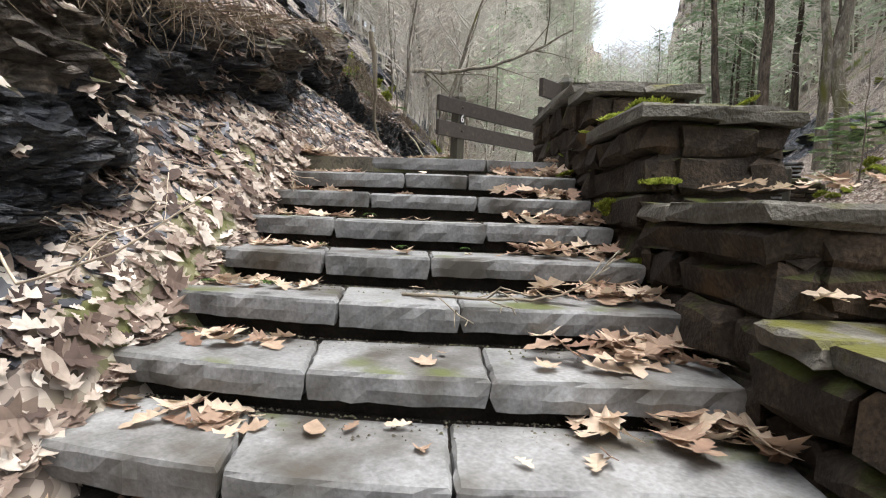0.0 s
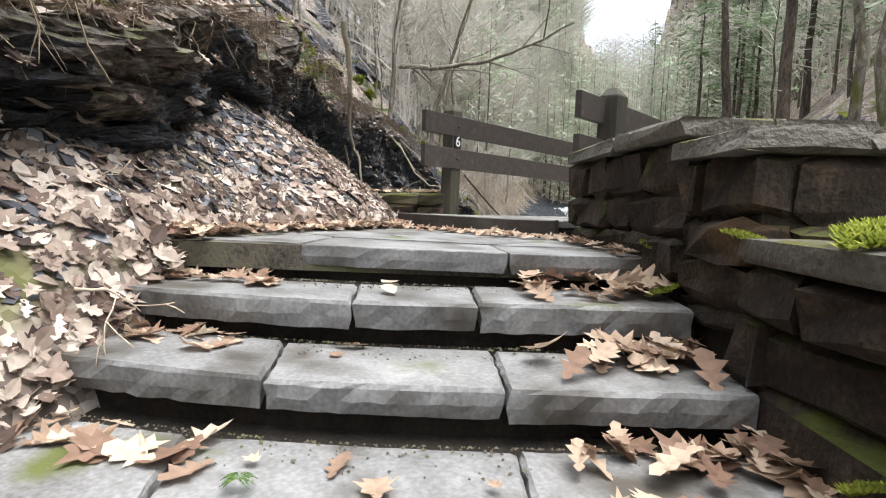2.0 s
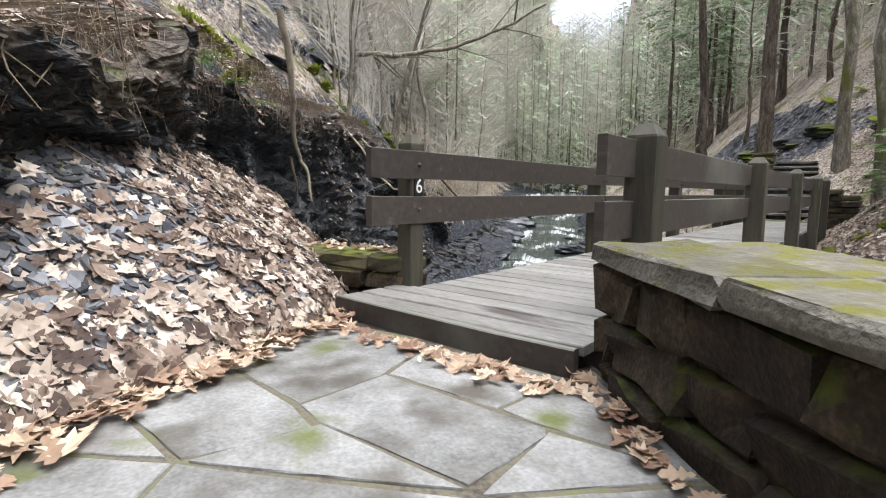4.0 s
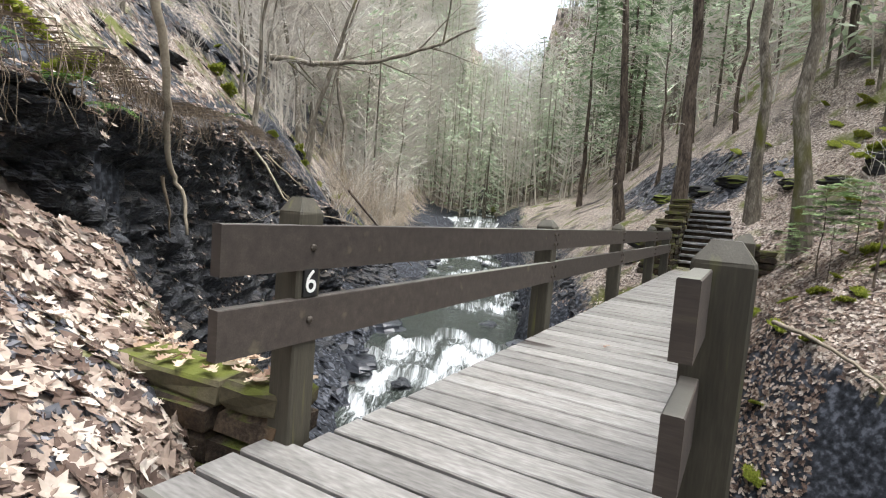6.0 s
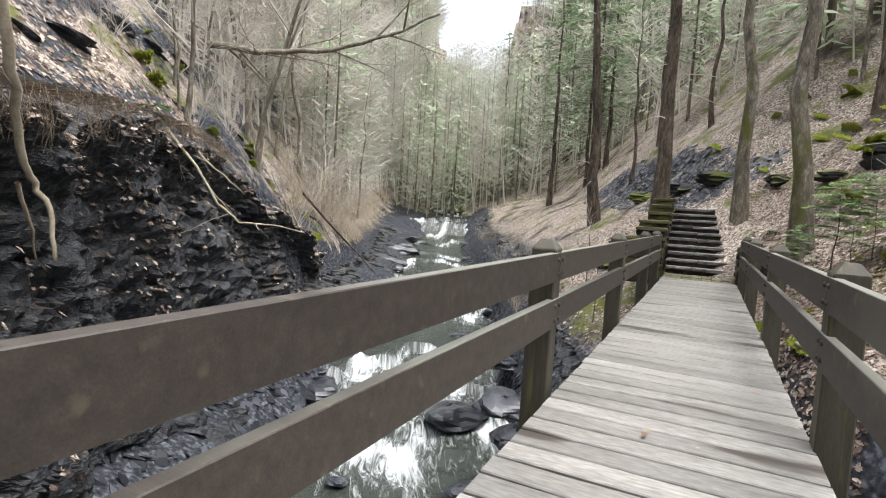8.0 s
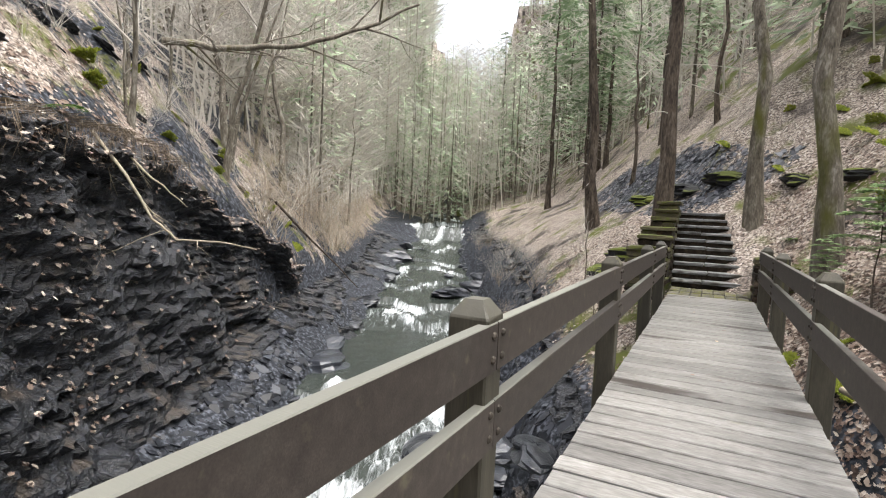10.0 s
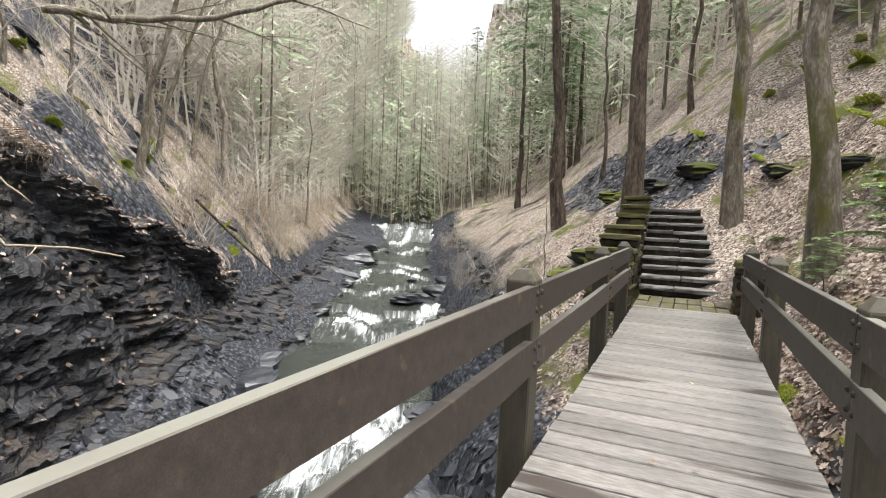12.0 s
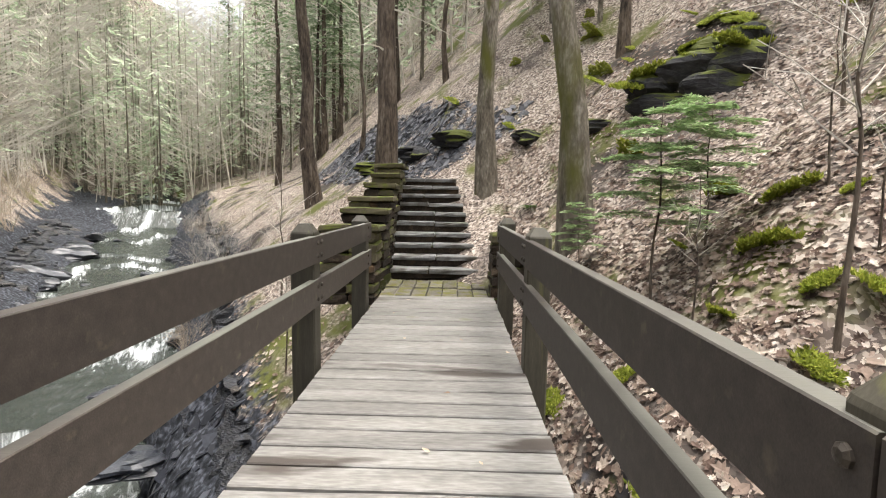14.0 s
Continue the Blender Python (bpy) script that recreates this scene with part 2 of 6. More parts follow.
def ground_material():
    """Leaf litter: cells the size of leaves over dark earth, with moss and shale showing through."""
    m = bpy.data.materials.new("leaf_litter_ground")
    m.use_nodes = True
    nt = m.node_tree
    n, l = nt.nodes, nt.links
    b = n["Principled BSDF"]
    geo = n.new("ShaderNodeNewGeometry")
    nz = n.new("ShaderNodeTexNoise")
    nz.inputs["Scale"].default_value = 6
    l.new(geo.outputs["Position"], nz.inputs["Vector"])
    add = n.new("ShaderNodeVectorMath")
    add.operation = "MULTIPLY_ADD"
    l.new(nz.outputs["Color"], add.inputs[0])
    add.inputs[1].default_value = (0.12, 0.12, 0.12)
    l.new(geo.outputs["Position"], add.inputs[2])
    v = n.new("ShaderNodeTexVoronoi")
    v.inputs["Scale"].default_value = 24
    l.new(add.outputs[0], v.inputs["Vector"])
    sep = n.new("ShaderNodeSeparateColor")
    l.new(v.outputs["Color"], sep.inputs[0])
    r = ramp_node(nt, [(0.0, (0.05, 0.04, 0.034)), (0.3, (0.16, 0.127, 0.105)), (0.6, (0.31, 0.255, 0.212)), (0.85, (0.47, 0.405, 0.345)), (1.0, (0.6, 0.54, 0.475))])
    l.new(sep.outputs[0], r.inputs["Fac"])
    big = n.new("ShaderNodeTexNoise")
    big.inputs["Scale"].default_value = 0.55
    big.inputs["Detail"].default_value = 7
    l.new(geo.outputs["Position"], big.inputs["Vector"])
    rb = ramp_node(nt, [(0.53, (0, 0, 0)), (0.66, (1, 1, 1))])
    l.new(big.outputs["Fac"], rb.inputs["Fac"])
    soil = n.new("ShaderNodeMix")
    soil.data_type = "RGBA"
    l.new(rb.outputs["Color"], soil.inputs[0])
    l.new(r.outputs["Color"], soil.inputs[6])
    soil.inputs[7].default_value = (0.055, 0.046, 0.04, 1)
    grn = n.new("ShaderNodeTexNoise")
    grn.inputs["Scale"].default_value = 0.8
    grn.inputs["Detail"].default_value = 6
    shift = n.new("ShaderNodeVectorMath")
    shift.inputs[1].default_value = (40, 10, 7)
    l.new(geo.outputs["Position"], shift.inputs[0])
    l.new(shift.outputs[0], grn.inputs["Vector"])
    rg = ramp_node(nt, [(0.545, (0, 0, 0)), (0.66, (1, 1, 1))])
    l.new(grn.outputs["Fac"], rg.inputs["Fac"])
    mg = n.new("ShaderNodeMix")
    mg.data_type = "RGBA"
    l.new(rg.outputs["Color"], mg.inputs[0])
    l.new(soil.outputs[2], mg.inputs[6])
    mg.inputs[7].default_value = (0.11, 0.12, 0.03, 1)
    # bare shale where the ground is steep or lies low by the water
    at = n.new("ShaderNodeAttribute")
    at.attribute_name = "rocky"
    rk = n.new("ShaderNodeMath")
    rk.operation = "MULTIPLY_ADD"
    l.new(nz.outputs["Fac"], rk.inputs[0])
    rk.inputs[1].default_value = 0.6
    l.new(at.outputs["Fac"], rk.inputs[2])
    rr = ramp_node(nt, [(0.75, (0, 0, 0)), (0.9, (1, 1, 1))])
    l.new(rk.outputs[0], rr.inputs["Fac"])
    fine = n.new("ShaderNodeTexNoise")
    fine.inputs["Scale"].default_value = 9
    fine.inputs["Detail"].default_value = 8
    l.new(geo.outputs["Position"], fine.inputs["Vector"])
    rs = ramp_node(nt, [(0.35, (0.008, 0.009, 0.011)), (0.52, (0.032, 0.035, 0.042)), (0.68, (0.12, 0.128, 0.15))])
    l.new(fine.outputs["Fac"], rs.inputs["Fac"])
    mk = n.new("ShaderNodeMix")
    mk.data_type = "RGBA"
    l.new(rr.outputs["Color"], mk.inputs[0])
    l.new(mg.outputs[2], mk.inputs[6])
    l.new(rs.outputs["Color"], mk.inputs[7])
    l.new(mk.outputs[2], b.inputs["Base Color"])
    b.inputs["Roughness"].default_value = 0.85
    b.inputs["Specular IOR Level"].default_value = 0.2
    bp = n.new("ShaderNodeBump")
    bp.inputs["Strength"].default_value = 0.8
    bp.inputs["Distance"].default_value = 0.04
    l.new(sep.outputs[1], bp.inputs["Height"])
    l.new(bp.outputs[0], b.inputs["Normal"])
    return m


def water_material():
    """Dark clear water with streaks along the flow, white and rough where it foams."""
    m = bpy.data.materials.new("stream_water")
    m.use_nodes = True
    nt = m.node_tree
    n, l = nt.nodes, nt.links
    b = n["Principled BSDF"]
    flow = n.new("ShaderNodeAttribute")
    flow.attribute_name = "flow"
    mp = n.new("ShaderNodeMapping")
    mp.inputs["Scale"].default_value = (0.9, 3.4, 1)
    l.new(flow.outputs["Vector"], mp.inputs["Vector"])
    a = n.new("ShaderNodeTexNoise")
    a.inputs["Scale"].default_value = 1.7
    a.inputs["Detail"].default_value = 10
    a.inputs["Roughness"].default_value = 0.72
    a.inputs["Distortion"].default_value = 0.9
    l.new(mp.outputs[0], a.inputs["Vector"])
    rip = n.new("ShaderNodeTexNoise")
    rip.inputs["Scale"].default_value = 5
    rip.inputs["Detail"].default_value = 5
    l.new(flow.outputs["Vector"], rip.inputs["Vector"])
    at = n.new("ShaderNodeAttribute")
    at.attribute_name = "rough_water"
    ad = n.new("ShaderNodeMath")
    ad.operation = "MULTIPLY_ADD"
    l.new(at.outputs["Fac"], ad.inputs[0])
    ad.inputs[1].default_value = 0.43
    l.new(a.outputs["Fac"], ad.inputs[2])
    r = ramp_node(nt, [(0.6, (0, 0, 0)), (0.72, (0.28, 0.28, 0.28)), (0.92, (1, 1, 1))])
    l.new(ad.outputs[0], r.inputs["Fac"])
    mx = n.new("ShaderNodeMix")
    mx.data_type = "RGBA"
    l.new(r.outputs["Color"], mx.inputs[0])
    mx.inputs[6].default_value = (0.03, 0.036, 0.03, 1)
    mx.inputs[7].default_value = (0.72, 0.755, 0.765, 1)
    l.new(mx.outputs[2], b.inputs["Base Color"])
    mr = n.new("ShaderNodeMapRange")
    mr.inputs["To Min"].default_value = 0.12
    mr.inputs["To Max"].default_value = 0.75
    l.new(r.outputs["Color"], mr.inputs["Value"])
    l.new(mr.outputs[0], b.inputs["Roughness"])
    b.inputs["IOR"].default_value = 1.33
    hs = n.new("ShaderNodeMath")
    l.new(a.outputs["Fac"], hs.inputs[0])
    l.new(rip.outputs["Fac"], hs.inputs[1])
    bp = n.new("ShaderNodeBump")
    bp.inputs["Strength"].default_value = 0.6
    bp.inputs["Distance"].default_value = 0.09
    l.new(hs.outputs[0], bp.inputs["Height"])
    l.new(bp.outputs[0], b.inputs["Normal"])
    return m


M_ground = ground_material()
M_water = water_material()

# ---- mesh helpers ----
class Build:
    """Collects vertices and faces for one mesh."""

    def __init__(self):
        self.v, self.f = [], []

    def add(self, verts, faces):
        k = len(self.v)
        self.v.extend(tuple(p) for p in verts)
        self.f.extend(tuple(i + k for i in f) for f in faces)

    def tube(self, pts, radii, sides=5):
        k = len(self.v)
        pts = [Vector(p) for p in pts]
        for i, p in enumerate(pts):
            d = (pts[min(i + 1, len(pts) - 1)] - pts[max(i - 1, 0)]).normalized()
            a = d.orthogonal().normalized() if i == 0 else (a - d * a.dot(d)).normalized()
            c = d.cross(a)
            for s in range(sides):
                w = 2 * math.pi * s / sides
                self.v.append(tuple(p + (a * math.cos(w) + c * math.sin(w)) * radii[i]))
        for i in range(len(pts) - 1):
            for s in range(sides):
                q = (s + 1) % sides
                self.f.append((k + i * sides + s, k + i * sides + q, k + (i + 1) * sides + q, k + (i + 1) * sides + s))
        self.f.append(tuple(k + (len(pts) - 1) * sides + s for s in range(sides)))

    def ob(self, name, mat, parent=None, smooth=False, label=""):
        me = bpy.data.meshes.new(name)
        me.from_pydata(self.v, [], self.f)
        me.materials.append(mat)
        if smooth:
            me.shade_smooth()
        o = new(name, me)
        o.parent = parent
        return tagged(o, label)


def empty(name, label, category, m=None, kind="", group=""):
    o = new(name)
    if m is not None:
        o.matrix_world = m
    return tagged(o, label, category, group, kind)


def jit(r, a):
    return (r.random() - 0.5) * 2 * a


def slab(outline, top, thick, r, wear=0.012, bevel=0.014, step=0.09, sag=0.0):
    """A stone slab on a plan outline (counter-clockwise): uneven worn edges, bevelled top."""
    pts = []
    for (x0, y0), (x1, y1) in zip(outline, outline[1:] + outline[:1]):
        n = max(1, int(math.hypot(x1 - x0, y1 - y0) / step))
        pts += [(x0 + (x1 - x0) * i / n, y0 + (y1 - y0) * i / n) for i in range(n)]
    cx = sum(p[0] for p in pts) / len(pts)
    cy = sum(p[1] for p in pts) / len(pts)
    rings = []
    for z, inset, w in ((top - thick, 0.012, wear), (top - thick * 0.55, 0.0, wear * 1.3), (top - bevel, 0.002, wear * 0.7), (top, bevel, wear * 0.4)):
        ring = []
        for x, y in pts:
            d = max(0.001, math.hypot(x - cx, y - cy))
            k = (d - inset + jit(r, w)) / d
            ring.append((cx + (x - cx) * k, cy + (y - cy) * k, z + jit(r, w * 0.35)))
        rings.append(ring)
    m = len(pts)
    verts = [p for ring in rings for p in ring]
    faces = [(q * m + i, q * m + (i + 1) % m, (q + 1) * m + (i + 1) % m, (q + 1) * m + i) for q in range(3) for i in range(m)]
    verts.append((cx, cy, top + jit(r, 0.004) - sag))
    faces += [(3 * m + i, 3 * m + (i + 1) % m, 4 * m) for i in range(m)]
    faces.append(tuple(range(m - 1, -1, -1)))
    return verts, faces


def block(l, w, h, r, wear=0.02):
    """A rough hewn stone block round its own centre, 44 triangles."""
    b = min(l, w, h) * 0.18
    verts = []
    for z, k in ((-h / 2, b), (-h / 2 + b, 0), (h / 2 - b, 0), (h / 2, b)):
        x, y = l / 2 - k, w / 2 - k
        for px, py in ((-x, -y), (0, -y), (x, -y), (x, 0), (x, y), (0, y), (-x, y), (-x, 0)):
            verts.append((px + jit(r, wear), py + jit(r, wear), z + jit(r, wear * 0.6)))
    faces = [(q * 8 + i, q * 8 + (i + 1) % 8, q * 8 + 8 + (i + 1) % 8, q * 8 + 8 + i) for q in range(3) for i in range(8)]
    faces += [tuple(range(7, -1, -1)), tuple(range(24, 32))]
    return verts, faces


def plank(l, w, h, r, b=0.007, warp=0.004):
    """A board along x round its own centre, with eased edges and a slight warp."""
    verts, faces = [], []
    n = 5
    for i in range(n):
        x = -l / 2 + l * i / (n - 1)
        dy, dz = jit(r, warp), jit(r, warp * 0.6)
        for py, pz in ((-w / 2, -h / 2), (w / 2, -h / 2), (w / 2, h / 2 - b), (w / 2 - b, h / 2), (-w / 2 + b, h / 2), (-w / 2, h / 2 - b)):
            verts.append((x, py + dy, pz + dz))
    for i in range(n - 1):
        faces += [(i * 6 + s, i * 6 + (s + 1) % 6, i * 6 + 6 + (s + 1) % 6, i * 6 + 6 + s) for s in range(6)]
    faces += [tuple(range(5, -1, -1)), tuple(range((n - 1) * 6, n * 6))]
    return verts, [f[::-1] for f in faces]


def piece(name, vf, mat, parent, m=None, label=""):
    b = Build()
    b.add(*vf)
    o = b.ob(name, mat, parent, label=label)
    if m is not None:
        o.matrix_basis = m
    return o


# ---- the lie of the land ----
STREAM = np.array([(-33, 66), (-27, 54), (-23, 46), (-22.2, 44.4), (-21.8, 43.2), (-20.3, 39.5), (-17.9, 34.4), (-15.1, 29.8), (-12.5, 24.4), (-11.7, 22.6), (-11.0, 21.2), (-8.5, 15.2), (-6.0, 10.3), (-4.2, 8.0), (-3.2, 7.0), (-0.6, 5.2), (3, 3.6), (10, 0), (22, -5), (60, -20)], float)
WATER = np.array([3.0, 1.0, 0.35, 0.2, -0.9, -1.6, -2.2, -2.75, -3.15, -3.25, -3.7, -3.8, -4.75, -5.0, -5.05, -5.1, -5.2, -5.4, -6, -8], float)
CLIFF = np.array([(6.4, -10.6), (2.16, -6.35), (0.74, -5.0), (-0.67, -3.6), (-2.1, -2.2), (-4.0, -0.45), (-5.0, 0.7), (-6.7, 2.3), (-9.2, 4.9), (-11.4, 8.0), (-12.0, 9.4), (-12.9, 11.5), (-13.3, 13.6), (-15.1, 18), (-19.9, 28), (-27.2, 41), (-36, 60)], float)
CBASE = np.array([-1.7, -1.2, -0.55, 0.15, 0.7, 1.1, -0.3, -2.4, -3.1, -3.2, -3.0, -2.8, -2.4, -2.2, -2.0, -0.4, 3.0])
CTOP = np.array([-0.4, 0.2, 0.62, 1.05, 1.7, 2.2, 2.3, 2.3, 2.7, 2.85, 2.6, 1.85, 0.9, -0.9, -1.3, 0.2, 3.6])
BANK_FOOT = ((-2.1, -1.4, -0.7, 0.05, 1.0), (-2.07, -1.84, -1.5, -1.1, -1.06))   # where the leafy bank meets the paving: v, u
HILL = np.array([(60, -14), (25, -3), (9, 3), (3.2, 6.5), (1.45, 9.5), (1.35, 14), (1.25, 17.5), (-1.6, 21.5), (-6.2, 31), (-11.5, 44), (-20, 64)], float)
FOOT = np.array([-4, -3, -1.8, -1.1, -0.45, 0.2, 1.75, 2.2, 2.4, 2.8, 5.0])


def along(P, line, vals):
    """Signed distance to a line (right of its way: plus) and vals at the nearest place of it."""
    best = np.full(len(P), 1e9)
    side = np.zeros(len(P))
    out = [np.zeros(len(P)) for _ in vals]
    for i in range(len(line) - 1):
        a, d = line[i], line[i + 1] - line[i]
        t = np.clip(((P - a) @ d) / (d @ d), 0, 1)
        q = P - a - t[:, None] * d
        dist = np.hypot(q[:, 0], q[:, 1])
        near = dist < best
        best[near] = dist[near]
        side[near] = np.sign(d[1] * (P[:, 0] - a[0]) - d[0] * (P[:, 1] - a[1]))[near]
        for o, v in zip(out, vals):
            o[near] = (v[i] * (1 - t) + v[i + 1] * t)[near]
    return best * np.where(side == 0, 1, side), out


def wob(P, s, seed=0.0):
    """Cheap smooth noise, about -1 to 1."""
    x, y = P[:, 0] * s + seed, P[:, 1] * s - seed * 1.7
    return (np.sin(x * 1.1 + 2.1 * np.sin(y * 0.7)) + np.sin(y * 1.3 + 1.7 * np.sin(x * 0.9 + 1)) + 0.6 * np.sin(2.3 * x + 1.9 * y) + 0.5 * np.sin(3.7 * y - 2.9 * x)) / 3.1


def smooth(a, b, x):
    t = np.clip((x - a) / (b - a), 0, 1)
    return t * t * (3 - 2 * t)


def land(P):
    """Height of the ground and how bare and rocky it is."""
    P = np.asarray(P, float)
    k, (cb, ct) = along(P, CLIFF, (CBASE, CTOP))
    q, (wz,) = along(P, STREAM[::-1], (WATER[::-1],))       # plus: the hill's side
    hd, (ft,) = along(P, HILL, (FOOT,))
    u, v = (P[:, 0] + P[:, 1]) * 0.70711, (P[:, 1] - P[:, 0]) * 0.70711
    dq = np.abs(q)
    half = np.interp(P[:, 1], (6, 11, 26, 45), (2.25, 2.85, 2.85, 2.2)) + 0.3 * wob(P, 0.8, 3)
    rock = 1.2 - (dq - half) * 0.35
    bed = wz - 0.35 + 0.1 * wob(P, 1.7)
    # bank on the hill's side
    up = np.clip(dq - half, 0, None)
    t = up / (up + np.clip(-hd, 0.02, None) + 0.02)
    north = np.where(hd < 0, wz + 0.1 + (ft - wz - 0.1) * t ** 0.62, ft + np.interp(P[:, 1], (16, 24), (0.82, 1.05)) * hd + 0.35 * wob(P, 0.5, 7) * np.clip(hd / 2, 0, 1))
    north = np.minimum(north, ft + 18 + 0.12 * hd)
    # bank on the steps' side
    flat = np.where(v > -2.35, -0.24, -0.24 + (v + 2.35) * 0.37 - 0.06)
    flat = np.where(u > 1.0, flat - (u - 1.0) * 0.5, flat)
    foot = np.interp(v, *BANK_FOOT)
    rise = np.interp(v, (-2.2, -0.6), (0.78, 0.74))
    talus = flat + 0.1 * smooth(0, 0.08, foot - u) + rise * np.clip(foot - u, 0, None) - 0.3 * ((u > foot + 0.12) & (u < 0.9))
    over = np.clip(P[:, 1] - (0.35 + (-P[:, 0] - 1.9) * 0.22), 0, None)
    talus = talus - np.where(P[:, 0] < -0.9, 1.35, 0.6) * over
    fall = smooth(half + 0.1, half + 2.7, dq)
    south = (wz - 0.1) * (1 - fall) + np.minimum(talus, 1.75 - 0.5 * np.clip(P[:, 1] + 1.5, 0, 2.2)) * fall
    shore = wz + 0.05 + (cb + 0.2 - wz) * (up / (up + np.clip(k, 0.02, None))) ** 0.9
    far = smooth(-4.2, -6.2, P[:, 0] - P[:, 1] * 0.55)   # upstream only a rocky shore lies under the cliff
    south = south * (1 - far) + shore * far
    h = np.where(q < 0, south, north)
    h = np.where(dq < half, bed, h)
    above = ct + np.interp(P[:, 1], (2, 11), (1.0, 1.2)) * (-k) + (0.3 * wob(P, 0.7, 5) + 0.12 * wob(P, 2.1, 8)) * np.clip(-k, 0, 1)
    above = np.minimum(above, ct + 14.5 + 0.1 * (-k))
    w = smooth(0.12, -0.12, k)
    h = h * (1 - w) + above * w
    h = h + np.clip(P[:, 1] - 56, 0, 70) * 0.31
    h = h + 0.05 * wob(P, 2.3, 1) * smooth(2.2, 3.2, dq) * np.where((u > -1.9) & (u < 1.2) & (v < 1), 0, 1)
    rock = np.where(q < 0, np.where(far > 0.5, 1.0, 1.1 - (dq - half) * 0.3), rock)
    rock = np.where(k < -0.15, 0.54 + 0.32 * wob(P, 0.8, 2) + 0.34 * wob(P, 2.2, 4) - 0.25 * smooth(24, 40, P[:, 1]), rock)
    rock = np.where((hd > 0) & (q > 0), 0.2, rock)
    scree = smooth(18.3, 20.5, P[:, 1]) * smooth(36, 28, P[:, 1]) * smooth(-1.6, 0.2, hd) * smooth(2.6, 1.4, hd)
    rock = np.maximum(rock, np.where(q > 0, scree * (0.66 + 0.3 * wob(P, 1.3, 6) + 0.2 * wob(P, 3.1, 2)), 0))
    rock = np.where(P[:, 1] > 50, rock * 0.3, rock)
    return h, np.clip(rock, 0, 1)


def zland(x, y):
    return float(land([(x, y)])[0][0])


def graded(lo, a, b, hi, fine, grow):
    """Grid lines: even between a and b, wider and wider outside."""
    mid = list(np.arange(a, b + fine, fine))
    left, right, s = [], [], fine
    x = a
    while x > lo:
        s *= grow
        x -= s
        left.append(x)
    x, s = mid[-1], fine
    while x < hi:
        s *= grow
        x += s
        right.append(x)
    return np.array(left[::-1] + mid + right)


gx = graded(-900, -13, 5.5, 900, 0.16, 1.045)
gy = graded(-900, -7.5, 20, 900, 0.16, 1.045)
GX, GY = np.meshgrid(gx, gy)
GP = np.c_[GX.ravel(), GY.ravel()]
GZ, GR = land(GP)
nx, ny = len(gx), len(gy)
idx = np.arange(nx * ny).reshape(ny, nx)
quads = np.c_[idx[:-1, :-1].ravel(), idx[:-1, 1:].ravel(), idx[1:, 1:].ravel(), idx[1:, :-1].ravel()]
gm = bpy.data.meshes.new("ground")
gm.from_pydata(np.c_[GP, GZ].tolist(), [], quads.tolist())
gm.materials.append(M_ground)
att = gm.attributes.new("rocky", "FLOAT", "POINT")
att.data.foreach_set("value", GR.astype(np.float32))
gm.shade_smooth()
tagged(new("ground", gm), "steep woodland ground under dead leaves and moss", "ground", kind="structure")


def polyline(line, vals, s):
    """Place, way and value at arc lengths s."""
    seg = np.hypot(*(line[1:] - line[:-1]).T)
    acc = np.r_[0, np.cumsum(seg)]
    x, y, z = (np.interp(s, acc, c) for c in (line[:, 0], line[:, 1], vals))
    e = 0.8
    dx = np.interp(s + e, acc, line[:, 0]) - np.interp(s - e, acc, line[:, 0])
    dy = np.interp(s + e, acc, line[:, 1]) - np.interp(s - e, acc, line[:, 1])
    n = np.hypot(dx, dy)
    return x, y, z, dx / n, dy / n, acc[-1]


